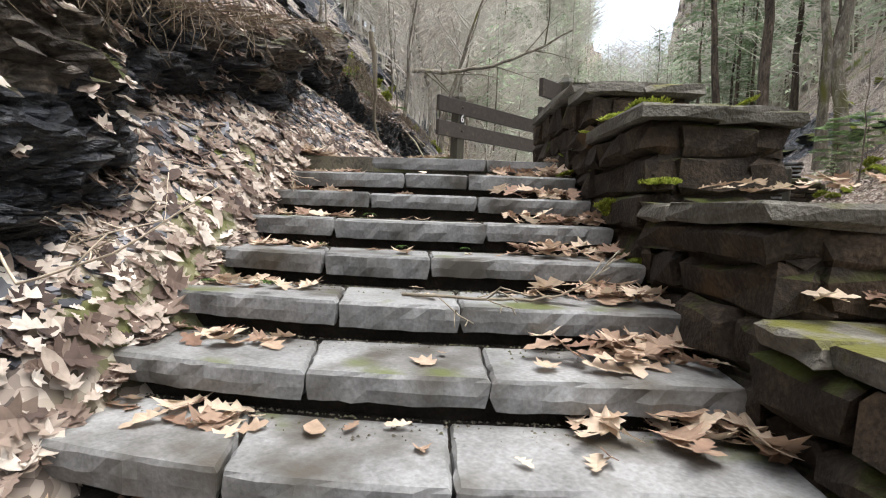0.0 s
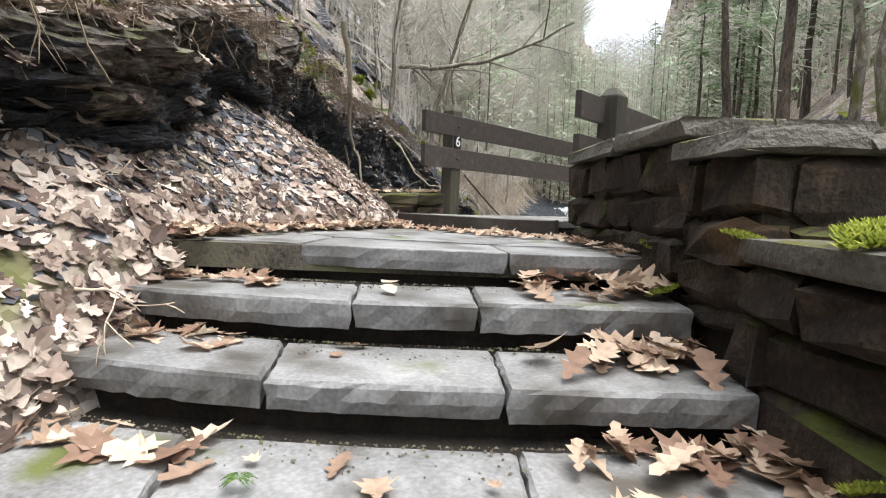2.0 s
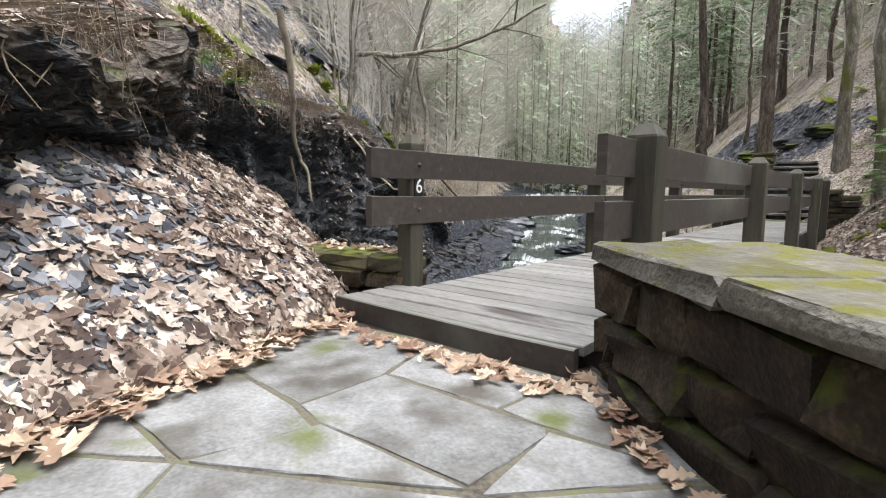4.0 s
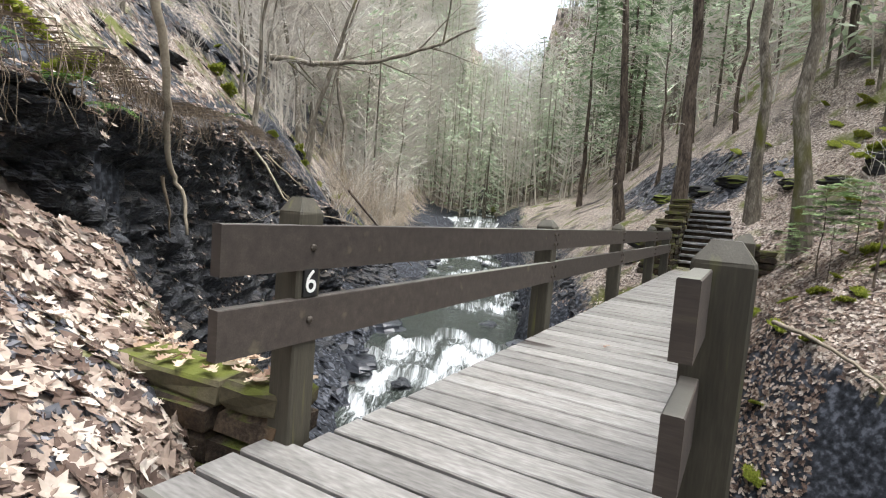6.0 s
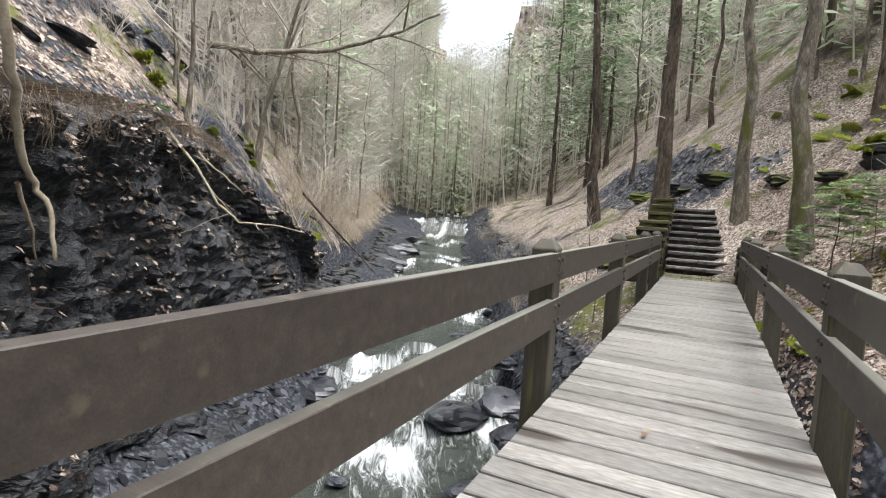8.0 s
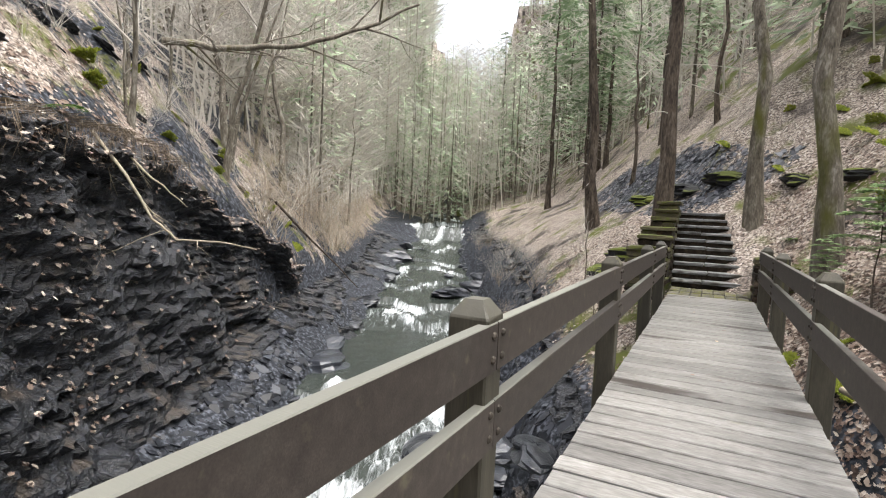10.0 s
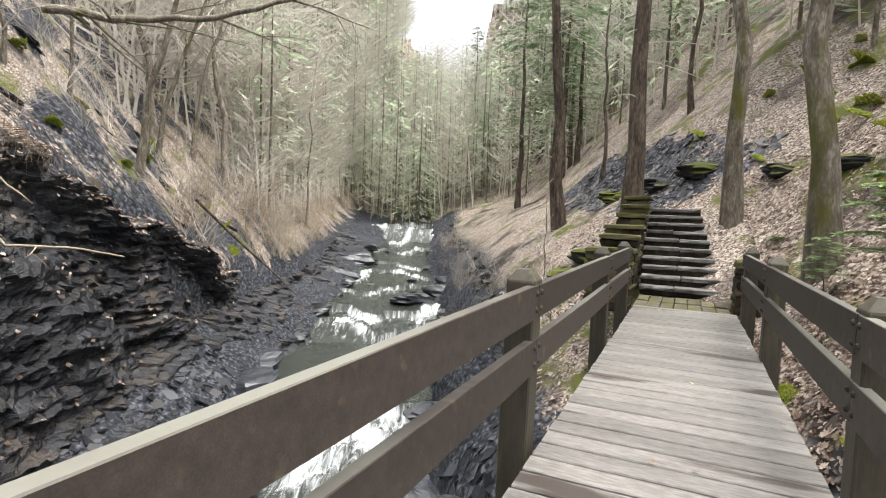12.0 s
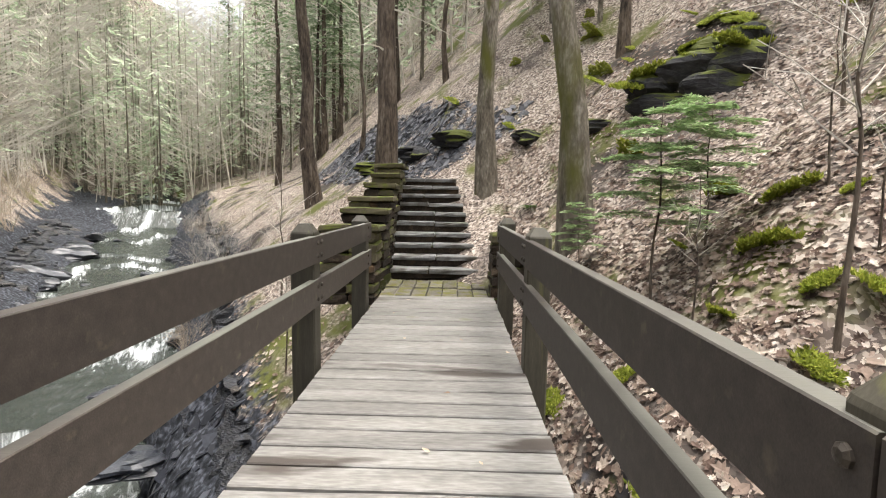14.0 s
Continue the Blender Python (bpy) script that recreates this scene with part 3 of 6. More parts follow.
def stream():
    """Water in sheets between ledges: smooth above each lip, white where it falls."""
    s = np.arange(0, 96, 0.12)
    x, y, z, dx, dy, _ = polyline(STREAM, WATER, s)
    lips = np.array([6.0, 11.0, 15.2, 22.6, 25.0, 28.5, 34.2, 37.0, 41.4, 46.3, 48.6, 56.6, 58.4, 60.6, 64.5, 70.0, 77.0, 85.0])
    drops = np.array([0.3, 0.3, 0.2, 0.7, 0.25, 0.2, 0.25, 0.3, 0.22, 0.5, 0.25, 0.55, 0.5, 0.4, 0.3, 0.3, 0.3, 0.3])
    ws = np.linspace(-3.5, 3.5, 45)
    S, Q = np.meshgrid(s, ws, indexing="ij")
    bend = S + 1.0 * np.sin(Q * 1.1 + 0.37 * S) + 0.4 * np.sin(Q * 2.9 + 0.6 * S) + 0.16 * np.sin(Q * 7.1 + S)
    fall, foam = np.zeros_like(S), np.zeros_like(S)
    for lip, drop in zip(lips, drops):
        d = bend - lip
        share = 0.5 + 0.5 * np.sin(Q * 2.1 + lip * 2.3 + 0.8 * np.sin(Q * 3.7))
        fall += drop * np.where(d < 0, 0.5 * np.exp(-np.abs(d) / 1.6), -0.5 * np.exp(-np.abs(d) / 1.6))
        foam += (0.25 + 0.75 * share) * min(1.0, 0.35 + drop * 1.5) * np.where(d < 0, np.exp(-np.abs(d) / 0.22), np.exp(-np.abs(d) / (0.55 + 1.6 * drop)))
    rough = np.clip(foam, 0, 1)
    wave = 0.022 * np.sin(3.1 * Q + 5 * S) + 0.018 * np.sin(7.3 * S - 4.2 * Q) + 0.02 * np.sin(2.2 * S + 1.3 * Q)
    Z = z[:, None] + fall * 0.6 + wave * (0.35 + 2.6 * rough) + 0.05 * rough * np.sin(11 * Q + 3 * S) - 0.03 * np.abs(Q)
    X, Y = x[:, None] + dy[:, None] * Q, y[:, None] - dx[:, None] * Q
    m = len(ws)
    i, j = np.meshgrid(np.arange(len(s) - 1), np.arange(m - 1), indexing="ij")
    k = (i * m + j).ravel()
    me = bpy.data.meshes.new("stream_water")
    me.from_pydata(np.c_[X.ravel(), Y.ravel(), Z.ravel()].tolist(), [], np.c_[k, k + 1, k + m + 1, k + m].tolist())
    me.materials.append(M_water)
    at = me.attributes.new("rough_water", "FLOAT", "POINT")
    at.data.foreach_set("value", rough.ravel().astype(np.float32))
    at = me.attributes.new("flow", "FLOAT_VECTOR", "POINT")
    at.data.foreach_set("vector", np.c_[S.ravel(), Q.ravel(), np.zeros(S.size)].ravel().astype(np.float32))
    me.shade_smooth()
    tagged(new("water", me), "clear stream foaming white over shale ledges", "stream", kind="structure")


stream()


def hash1(*a):
    x = math.sin(sum(v * k for v, k in zip(a, (12.9898, 78.233, 37.719, 4.581)))) * 43758.5453
    return x - math.floor(x)


def cliff():
    """Shale face in thin ledges, undercut below the turf."""
    s = np.r_[np.arange(3.5, 24, 0.07), np.arange(24, 36, 0.11)]
    x, y, zb, dx, dy, _ = polyline(CLIFF, CBASE, s)
    zt = polyline(CLIFF, CTOP, s)[2]
    rows = 64
    verts, lip, face = [], [], []
    for i in range(len(s)):
        zt[i] -= 0.16 + 0.2 * math.sin(s[i] * 1.3) + 0.14 * math.sin(s[i] * 3.1 + 1) + 0.14 * hash1(math.floor(s[i] * 2.6), 8) if s[i] > 12 else 0.08 + 0.08 * math.sin(s[i] * 2.7)
        for j in range(rows):
            t = j / (rows - 1)
            z = zb[i] - 0.6 + (zt[i] - zb[i] + 0.75) * t
            dip = z + 0.05 * s[i] + 0.06 * math.sin(s[i] * 0.9)
            lay = math.floor(dip / 0.075)
            o = 0.16 + 0.12 * (hash1(lay, math.floor(s[i] * 0.9 + hash1(lay) * 3)) - 0.4) + 0.26 * (hash1(math.floor(dip / 0.34 + 0.3 * math.sin(s[i] * 1.7)), math.floor(s[i] * 1.25 + 5 * hash1(math.floor(dip / 0.34))), 9) - 0.5) + 0.07 * (hash1(lay, math.floor(s[i] * 3.3 + 7 * hash1(lay, 2)), 2) - 0.5)
            o += 0.22 * math.sin(s[i] * 0.55 + 1.5 * math.sin(z * 0.8)) + 0.14 * math.sin(s[i] * 1.9 + z * 1.3) + 0.05 * (hash1(i, j) - 0.5)
            o += 0.16 * max(0.0, zt[i] - 0.9 - z) * (1 if zt[i] - zb[i] > 2.5 else 0.2)
            o += float(np.interp(s[i], (8, 14), (0.08, 0.28))) * smooth(-1.1, -0.15, np.float64(z - zt[i])) + float(np.interp(s[i], (8, 13), (0.28, 0))) - 0.6 * max(0.0, z - zt[i] + 0.02) / 0.15
            verts.append((x[i] + dy[i] * o, y[i] - dx[i] * o, z + 0.02 * (hash1(i, j, 5) - 0.5)))
    faces = [(i * rows + j, i * rows + rows + j, i * rows + rows + j + 1, i * rows + j + 1) for i in range(len(s) - 1) for j in range(rows - 1)]
    b = Build()
    b.add(verts, faces)
    for i in range(len(s)):
        lip += [(verts[i * rows + j], dy[i], -dx[i]) for j in range(rows - 7, rows)]
        face += [(verts[i * rows + j], dy[i], -dx[i]) for j in range(8, rows - 8) if hash1(i, j, 3) < 0.05 + 0.12 * (abs(s[i] - 23.0 + 0.5 * (verts[i * rows + j][2])) < 0.9)]
    ob = b.ob("shale_cliff", M_shale)
    ob.data.materials.append(M_bank)             # earthier above the stairs
    earthy = [1 if s[q // (rows - 1)] < 13 and q % (rows - 1) > 44 + 7 * math.sin(s[q // (rows - 1)] * 2.3) + 4 * math.sin(s[q // (rows - 1)] * 6.1) + 5 * hash1(q) else 0 for q in range(len(faces))]
    ob.data.polygons.foreach_set("material_index", earthy)
    tagged(ob, "dark wet layered shale cliff undercut below the turf", "cliff", kind="structure")
    return lip, face


CLIFF_LIP, CLIFF_FACE = cliff()


def ledges(name, label, side, s0, s1, seed):
    """Shale that climbs in small ledges from the water's edge."""
    s = np.arange(s0, s1, 0.13)
    x, y, wz, dx, dy, _ = polyline(STREAM, WATER, s)
    hw = np.interp(y, (6, 11, 26, 45), (2.15, 2.7, 2.7, 2.1))
    lo = np.c_[x + side * dy * hw, y - side * dx * hw]
    nx_, ny_ = side * dy, -side * dx
    width = np.full(len(s), 1.7)
    if side > 0:
        k, _ = along(lo, CLIFF, (CTOP,))
        width = np.clip(k - 0.1, 0.5, 5.0)
    rows = 30
    verts = []
    for i in range(len(s)):
        ux, uy = lo[i, 0] + nx_[i] * width[i], lo[i, 1] + ny_[i] * width[i]
        zu = zland(ux, uy) + 0.12
        zl_ = wz[i] - 0.35
        n = max(5, int((zu - zl_) / 0.22))
        for j in range(rows):
            t = j / (rows - 1)
            z = zl_ + (zu - zl_) * t
            c = t * n + 0.8 * math.sin(s[i] * 0.7 + seed) + 0.5 * math.sin(s[i] * 2.3)
            f = c - math.floor(c)
            th = (math.floor(c) + f ** 5 - 0.8 * math.sin(s[i] * 0.7 + seed) - 0.5 * math.sin(s[i] * 2.3)) / n
            cell = hash1(math.floor(c), math.floor(s[i] * 1.1 + 5 * hash1(math.floor(c), seed)), seed)
            th = th + (cell - 0.5) * 0.28 + 0.05 * (hash1(i, j, seed) - 0.5)
            w = width[i] * min(1.05, max(-0.25, th))
            verts.append((lo[i, 0] + nx_[i] * w, lo[i, 1] + ny_[i] * w, z + 0.05 * (hash1(j, i, seed) - 0.5) + 0.12 * (cell - 0.5)))
    faces = [(i * rows + j, i * rows + j + 1, i * rows + rows + j + 1, i * rows + rows + j) for i in range(len(s) - 1) for j in range(rows - 1)]
    b = Build()
    b.add(verts, faces if side > 0 else [f[::-1] for f in faces])
    tagged(b.ob(name, M_shale), label, "rock bank", kind="structure")


ledges("shale_bank", "dark wet shale ledges stepping down to the stream", 1, 27, 63, 3)
ledges("shale_bank", "dark layered shale bank below the path", -1, 24, 66.5, 8)

# ---- lower stairs, in their own plan: u across, v up the flight ----
def W(u, v, z=None):
    x, y = (u - v) * 0.70711, (u + v) * 0.70711
    return (x, y) if z is None else (x, y, z)


rs = random.Random(5)
STEPS = [  # front edge v, height, joints u
    (-6.08, -1.52, (-1.5, -0.6)), (-5.62, -1.35, (-1.46, -0.8)), (-5.2, -1.18, (-1.32, -0.66)), (-4.74, -1.01, (-1.29, -0.75)), (-4.27, -0.845, (-1.46, -0.89)),
    (-3.74, -0.665, (-1.51, -0.55)), (-3.26, -0.48, (-1.34, -0.57)), (-2.82, -0.3, (-1.12, -0.62)),
]


def bow(u):
    """The front edges bend back towards the bank."""
    return 0.22 * max(0.0, (-0.9 - u) / 1.2) ** 1.6 - 0.02 * (u + 0.9) * (u > -0.9)


stairs = empty("stone_stairs", "bluestone slab stairs littered with dead leaves", "stairs", kind="structure")
for i, (v0, z0, joints) in enumerate(STEPS):
    cuts = [(-2.28 if v0 < -4.5 else -2.2) + jit(rs, 0.05), *joints, 0.24]
    depth = 0.44
    for a, b in zip(cuts, cuts[1:]):
        a, b = a + 0.004, b - 0.004
        n = 4
        fan = 0.07
        front = [(a + (b - a) * k / n, v0 + bow(a + (b - a) * k / n)) for k in range(n + 1)]
        back = [(b + fan * (b + 0.7), v0 + depth + bow(b)), (a + fan * (a + 0.7), v0 + depth + bow(a))]
        out = [W(*p) for p in front + back]
        piece("step_slab", slab(out, z0 + jit(rs, 0.006), 0.112 + jit(rs, 0.012), rs, wear=0.009, step=0.045), M_flag, stairs)
bed = Build()
ALL = STEPS + [(-2.35, -0.13, ())]
rows = []
for i, (v0, z0, _) in enumerate(ALL):
    last = i == len(STEPS)
    v1 = 0.1 if last else ALL[i + 1][0] + 0.085
    us = [-2.4 if not last else -1.95, -1.75, -1.3, -0.8, -0.2, 0.3]
    for q, vv in enumerate((v0 + 0.09, v0 + 0.1, v0 + 0.3, v1)):
        z = z0 - 0.3 if q == 0 else z0 - (0.085 if q == 1 else 0.012)
        if q == 2 and not last:
            z = z0 - 0.04
        if last and q:
            z = -0.139
        rows.append([W(uu, vv + bow(uu), z + (jit(rs, 0.004 if last else 0.012) if q else 0)) for uu in us])
bed.add([p for row in rows for p in row], [(q * 6 + c, q * 6 + c + 1, q * 6 + 6 + c + 1, q * 6 + 6 + c) for q in range(len(rows) - 1) for c in range(5)])
bed.ob("soil_bed", M_soil, stairs, label="dark bare soil under the slabs")

landing = empty("flagstone_landing", "grey flagstone landing with mossy joints before the footbridge", "paving", kind="structure")
FLAGS = [
    [(-2.1, -2.05), (-1.46, -2.24), (-1.40, -1.65), (-1.9, -1.55), (-2.12, -1.75)],
    [(-1.44, -2.25), (-0.9, -2.34), (-0.45, -2.39), (-0.47, -1.91), (-0.84, -1.81), (-1.38, -1.65)],
    [(-0.43, -2.39), (0.24, -2.4), (0.24, -1.89), (-0.15, -1.9), (-0.45, -1.91)],
    [(-1.9, -1.52), (-1.43, -1.61), (-1.8, -1.19), (-2.15, -1.0)],
    [(-1.38, -1.62), (-1.0, -1.42), (-1.1, -1.23), (-1.48, -0.77), (-1.76, -1.2)],
    [(-1.35, -1.64), (-0.84, -1.78), (-0.50, -1.86), (-0.97, -1.40)],
    [(-0.48, -1.84), (-0.16, -1.55), (-0.15, -1.49), (-0.74, -0.89), (-1.07, -1.22), (-0.98, -1.37)],
    [(-0.45, -1.89), (-0.15, -1.88), (0.23, -1.86), (0.17, -1.79), (-0.14, -1.52)],
    [(-0.14, -1.47), (0.16, -1.76), (0.24, -1.82), (0.24, -1.0), (0.1, -0.98), (-0.05, -1.12), (-0.27, -1.31)],
    [(-0.29, -1.30), (-0.07, -1.11), (0.08, -0.98), (-0.5, -0.45), (-0.72, -0.87)],
    [(-1.45, -0.76), (-1.08, -1.19), (-0.76, -0.89), (-0.53, -0.44), (-0.9, -0.1), (-1.3, -0.05)],
    [(-1.5, -0.74), (-1.33, -0.03), (-1.75, 0.05), (-2.1, -0.97), (-1.83, -1.17)],
]
jb = Build()
jp = [(-2.15, -2.2), (0.27, -2.36), (0.27, -0.9), (-0.9, 0.0), (-1.8, 0.05), (-2.2, -0.9)]
jb.add([W(u, v, -0.1355) for u, v in jp] + [W(u, v, -0.26) for u, v in jp], [tuple(range(6))] + [(i, i + 6, (i + 1) % 6 + 6, (i + 1) % 6) for i in range(6)])
jb.ob("joint_bed", M_joint, landing, label="mossy earth between the flags")
for f in FLAGS:
    cx, cy = sum(p[0] for p in f) / len(f), sum(p[1] for p in f) / len(f)
    out = [W(cx + (u - cx) * 1.008, cy + (v - cy) * 1.008) for u, v in f]
    piece("flagstone", slab(out, -0.13 + jit(rs, 0.005), 0.1, rs, wear=0.006, bevel=0.005, step=0.08), M_flag, landing)

# ---- stepped stone wall beside the stairs ----
rw = random.Random(11)
wall = empty("wall_stepped", "mossy stepped stone wall with flat capstones beside the stairs", "wall", kind="structure")
core = Build()
SECTIONS = [(-2.66, -0.97, 0.50, 0.0), (-3.14, -2.66, 0.385, 0.0), (-4.22, -3.14, 0.01, 0.0), (-5.3, -4.22, -0.52, 0.0), (-6.9, -5.3, -0.92, 0.0)]  # v from, v to, top, rise


def stone(u, v, z, lu, lv, h, mat, wear=0.032, name="wall_stone"):
    m = Matrix.Translation(W(u, v, z)) @ pose(0, 0, 0, jit(rw, 1.2), jit(rw, 1.2), 45 + jit(rw, 1.5))
    return piece(name, block(lu, lv, h, rw, wear), mat, wall, m)


for v0, v1, top, rise in SECTIONS:
    zb = -0.30 if v0 > -3.2 else (v0 + 2.35) * 0.36 - 0.55
    cap = 0.085
    # capstones
    v = v0 - 0.04
    while v < v1 - 0.1:
        lv = min(0.55 + rw.random() * 0.5, v1 - v)
        if v1 - v - lv < 0.25:
            lv = v1 - v
        for u, lu in ((0.42, 0.42), (0.82, 0.42)):
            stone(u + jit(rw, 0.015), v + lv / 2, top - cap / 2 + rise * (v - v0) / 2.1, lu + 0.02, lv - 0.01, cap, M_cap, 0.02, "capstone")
        v += lv
    z = top - cap
    course = 0
    while z > zb:
        h = min(0.13 + rw.random() * 0.13, max(0.08, z - zb + 0.05))
        # face along the stairs and the two ends
        v = v0 + 0.02 + (0.0 if course % 2 else -0.12)
        while v < v1 - 0.03:
            lv = 0.28 + rw.random() * 0.42
            a, b = max(v, v0 + 0.02), min(v + lv, v1)
            if b - a > 0.05:
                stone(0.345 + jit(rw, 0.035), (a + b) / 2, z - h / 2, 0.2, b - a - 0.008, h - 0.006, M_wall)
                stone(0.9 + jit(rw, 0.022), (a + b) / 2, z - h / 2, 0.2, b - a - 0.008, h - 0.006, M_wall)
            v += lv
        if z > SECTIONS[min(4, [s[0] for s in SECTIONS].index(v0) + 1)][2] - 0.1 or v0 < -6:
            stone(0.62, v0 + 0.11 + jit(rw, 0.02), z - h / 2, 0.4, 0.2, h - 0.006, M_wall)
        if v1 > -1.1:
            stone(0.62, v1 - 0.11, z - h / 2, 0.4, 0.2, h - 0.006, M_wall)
        z -= h
        course += 1
    x0, x1 = 0.31, 0.94
    p = [W(x0, v0 + 0.05, zb - 0.3), W(x1, v0 + 0.05, zb - 0.3), W(x1, v1 - 0.05, zb - 0.3), W(x0, v1 - 0.05, zb - 0.3)]
    q = [(x, y, top - cap) for x, y, _ in p]
    core.add(p + q, [(0, 1, 5, 4), (1, 2, 6, 5), (2, 3, 7, 6), (3, 0, 4, 7), (4, 5, 6, 7)])
core.ob("mortar_core", M_soil, wall)

# ---- footbridge ----
rb = random.Random(3)
bridge = empty("wooden_footbridge", "weathered timber footbridge with dark stained two-rail railings over the stream", "footbridge")
Y0, Y1, XL, XR = -0.62, 13.45, -0.82, 0.74
y = Y0 + 0.1
while y < Y1 - 0.05:
    w = 0.187 + jit(rb, 0.006)
    xl = -1.0 if y < -0.05 else XL + 0.0
    xr = 0.80 if y < -0.05 else XR
    l = xr - xl + jit(rb, 0.012)
    piece("deck_plank", plank(l, w, 0.05, rb), M_deck, bridge, pose((xl + xr) / 2, y + w / 2, -0.025, 0, 0, jit(rb, 0.15)))
    y += w + 0.024
piece("fascia_board", plank(1.8, 0.05, 0.16, rb), M_rail, bridge, pose(-0.1, Y0 + 0.055, -0.075, 0, 0, -2), "dark brown fascia board")
# Stringers added and widened to back the plank gaps, so these look shaded.
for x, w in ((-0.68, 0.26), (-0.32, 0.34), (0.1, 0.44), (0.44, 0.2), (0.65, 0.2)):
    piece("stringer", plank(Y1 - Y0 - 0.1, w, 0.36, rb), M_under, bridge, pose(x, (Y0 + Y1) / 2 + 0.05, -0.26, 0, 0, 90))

POSTS = (0.125, 3.6, 6.95, 10.3, 12.62)


def post_mesh(r):
    """Square post with a pyramid top, round the foot at deck height."""
    h, b = 0.09, 0.01
    verts = []
    for z, k in ((-0.75, h), (1.034, h), (1.046, h - 0.003), (1.11, 0.04)):
        for x, y in ((-k + b, -k), (k - b, -k), (k, -k + b), (k, k - b), (k - b, k), (-k + b, k), (-k, k - b), (-k, -k + b)) if z < 1.1 else \
                ((-k, -k), (k, -k), (k, -k), (k, k), (k, k), (-k, k), (-k, k), (-k, -k)):
            verts.append((x + jit(r, 0.002), y + jit(r, 0.002), z))
    faces = [(q * 8 + i, q * 8 + (i + 1) % 8, q * 8 + 8 + (i + 1) % 8, q * 8 + 8 + i) for q in range(3) for i in range(8)]
    faces += [tuple(range(7, -1, -1)), tuple(range(24, 32))]
    return verts, faces


def bolt_mesh():
    verts, faces = [], []
    for z, k in ((0, 0.019), (0.007, 0.018), (0.013, 0.011)):
        verts += [(k * math.cos(math.pi * s / 4), k * math.sin(math.pi * s / 4), z) for s in range(8)]
    verts.append((0, 0, 0.016))
    faces = [(q * 8 + i, q * 8 + (i + 1) % 8, q * 8 + 8 + (i + 1) % 8, q * 8 + 8 + i) for q in range(2) for i in range(8)]
    faces += [(16 + i, 16 + (i + 1) % 8, 24) for i in range(8)]
    return verts, faces


bolt_me = bpy.data.meshes.new("bolt")
bolt_me.from_pydata(bolt_mesh()[0], [], bolt_mesh()[1])
bolt_me.materials.append(M_iron)
for side, xf in ((-1, XL - 0.04), (1, XR - 0.01)):
    posts = []
    for y in POSTS:
        first = y == POSTS[0] and side > 0
        slim = 0.82 if y == POSTS[0] and side < 0 else 1.0                  # the numbered post is slimmer
        posts.append(piece("post", post_mesh(rb), M_post, bridge, pose(xf + side * 0.093 * slim - 0.03 * first, y + 0.08 * first, 0, jit(rb, 0.5), jit(rb, 0.5), 0) @ Matrix.Diagonal((slim, slim, 1.03 if slim < 1 else 1.0, 1))))
    cuts = [-0.36 if side < 0 else -0.28, *POSTS[1:-1], POSTS[-1] + 0.2]
    for zt, hh in ((1.02, 0.205), (0.686, 0.205)):
        for a, b in zip(cuts, cuts[1:]):
            rail = piece("rail", plank(b - a - 0.006, 0.055, hh, rb, b=0.004, warp=0.002), M_rail, bridge, pose(xf + side * 0.017, (a + b) / 2, zt - hh / 2, 0, 0, 90))
            ys = [y for y in POSTS if a - 0.05 < y < b + 0.05]
            for yy in ys:
                off = -0.05 if yy > (a + b) / 2 else 0.05
                for dz in ((0.0,) if yy == POSTS[0] else (-0.05, 0.05)):
                    o = new("bolt", bolt_me)
                    o.parent = rail
                    o.matrix_parent_inverse = rail.matrix_basis.inverted()
                    o.matrix_basis = pose(xf - side * 0.0105, yy + off * (yy != POSTS[0]) + 0.005 * (yy == POSTS[0]), zt - hh / 2 + dz, 0, 90 * -side, 0)
plaque = piece("number_plaque", plank(0.085, 0.012, 0.13, rb, b=0.002, warp=0), M_black, bridge, pose(XL - 0.0335, 0.125, 0.757, 0, 0, 90), "black plaque with a white painted 6")
txt = bpy.data.curves.new("digit", "FONT")
txt.body = "6"
txt.size = 0.15
txt.extrude = 0.0015
txt.align_x = "CENTER"
txt.align_y = "CENTER"
tmp = new("digit", txt)
dg = bpy.context.evaluated_depsgraph_get()
dm = bpy.data.meshes.new_from_object(tmp.evaluated_get(dg))
dm.materials.clear()
dm.materials.append(M_white)
bpy.data.objects.remove(tmp)
dig = new("digit", dm)
dig.parent = plaque
dig.matrix_parent_inverse = plaque.matrix_basis.inverted()
dig.matrix_basis = pose(XL - 0.026, 0.125, 0.757, 90, 0, 90)


def stone_thing(parent, x, y, z, lx, ly, h, mat, r, wear=0.02, name="stone_block", yaw=0.0):
    return piece(name, block(lx, ly, h, r, wear), mat, parent, pose(x, y, z, jit(r, 1.5), jit(r, 1.5), yaw + jit(r, 3)))


# abutments: mossy courses under both ends of the bridge
ra = random.Random(21)
for nm, xs, ys, tops, lab in (("abutment_wall", (-2.15, -0.95), -0.02, 0.22, "mossy timber-like stone abutment wall beside the footbridge"),):
    ab = empty(nm, "mossy squared stone abutment wall beside the footbridge", "wall", kind="structure")
    z = tops
    while z > -0.9:
        h = 0.13 + ra.random() * 0.05
        x = xs[0]
        while x < xs[1] - 0.05:
            l = min(0.5 + ra.random() * 0.5, xs[1] - x)
            stone_thing(ab, x + l / 2, ys + 0.12 + 0.1 * (x - xs[0]) + jit(ra, 0.015), z - h / 2, l - 0.01, 0.3, h - 0.008, M_mossy if z > tops - 0.05 else M_wall, ra, 0.015, yaw=5)
            x += l
        z -= h
under = empty("bridge_abutment", "dark stone abutment under the footbridge", "wall", kind="structure")
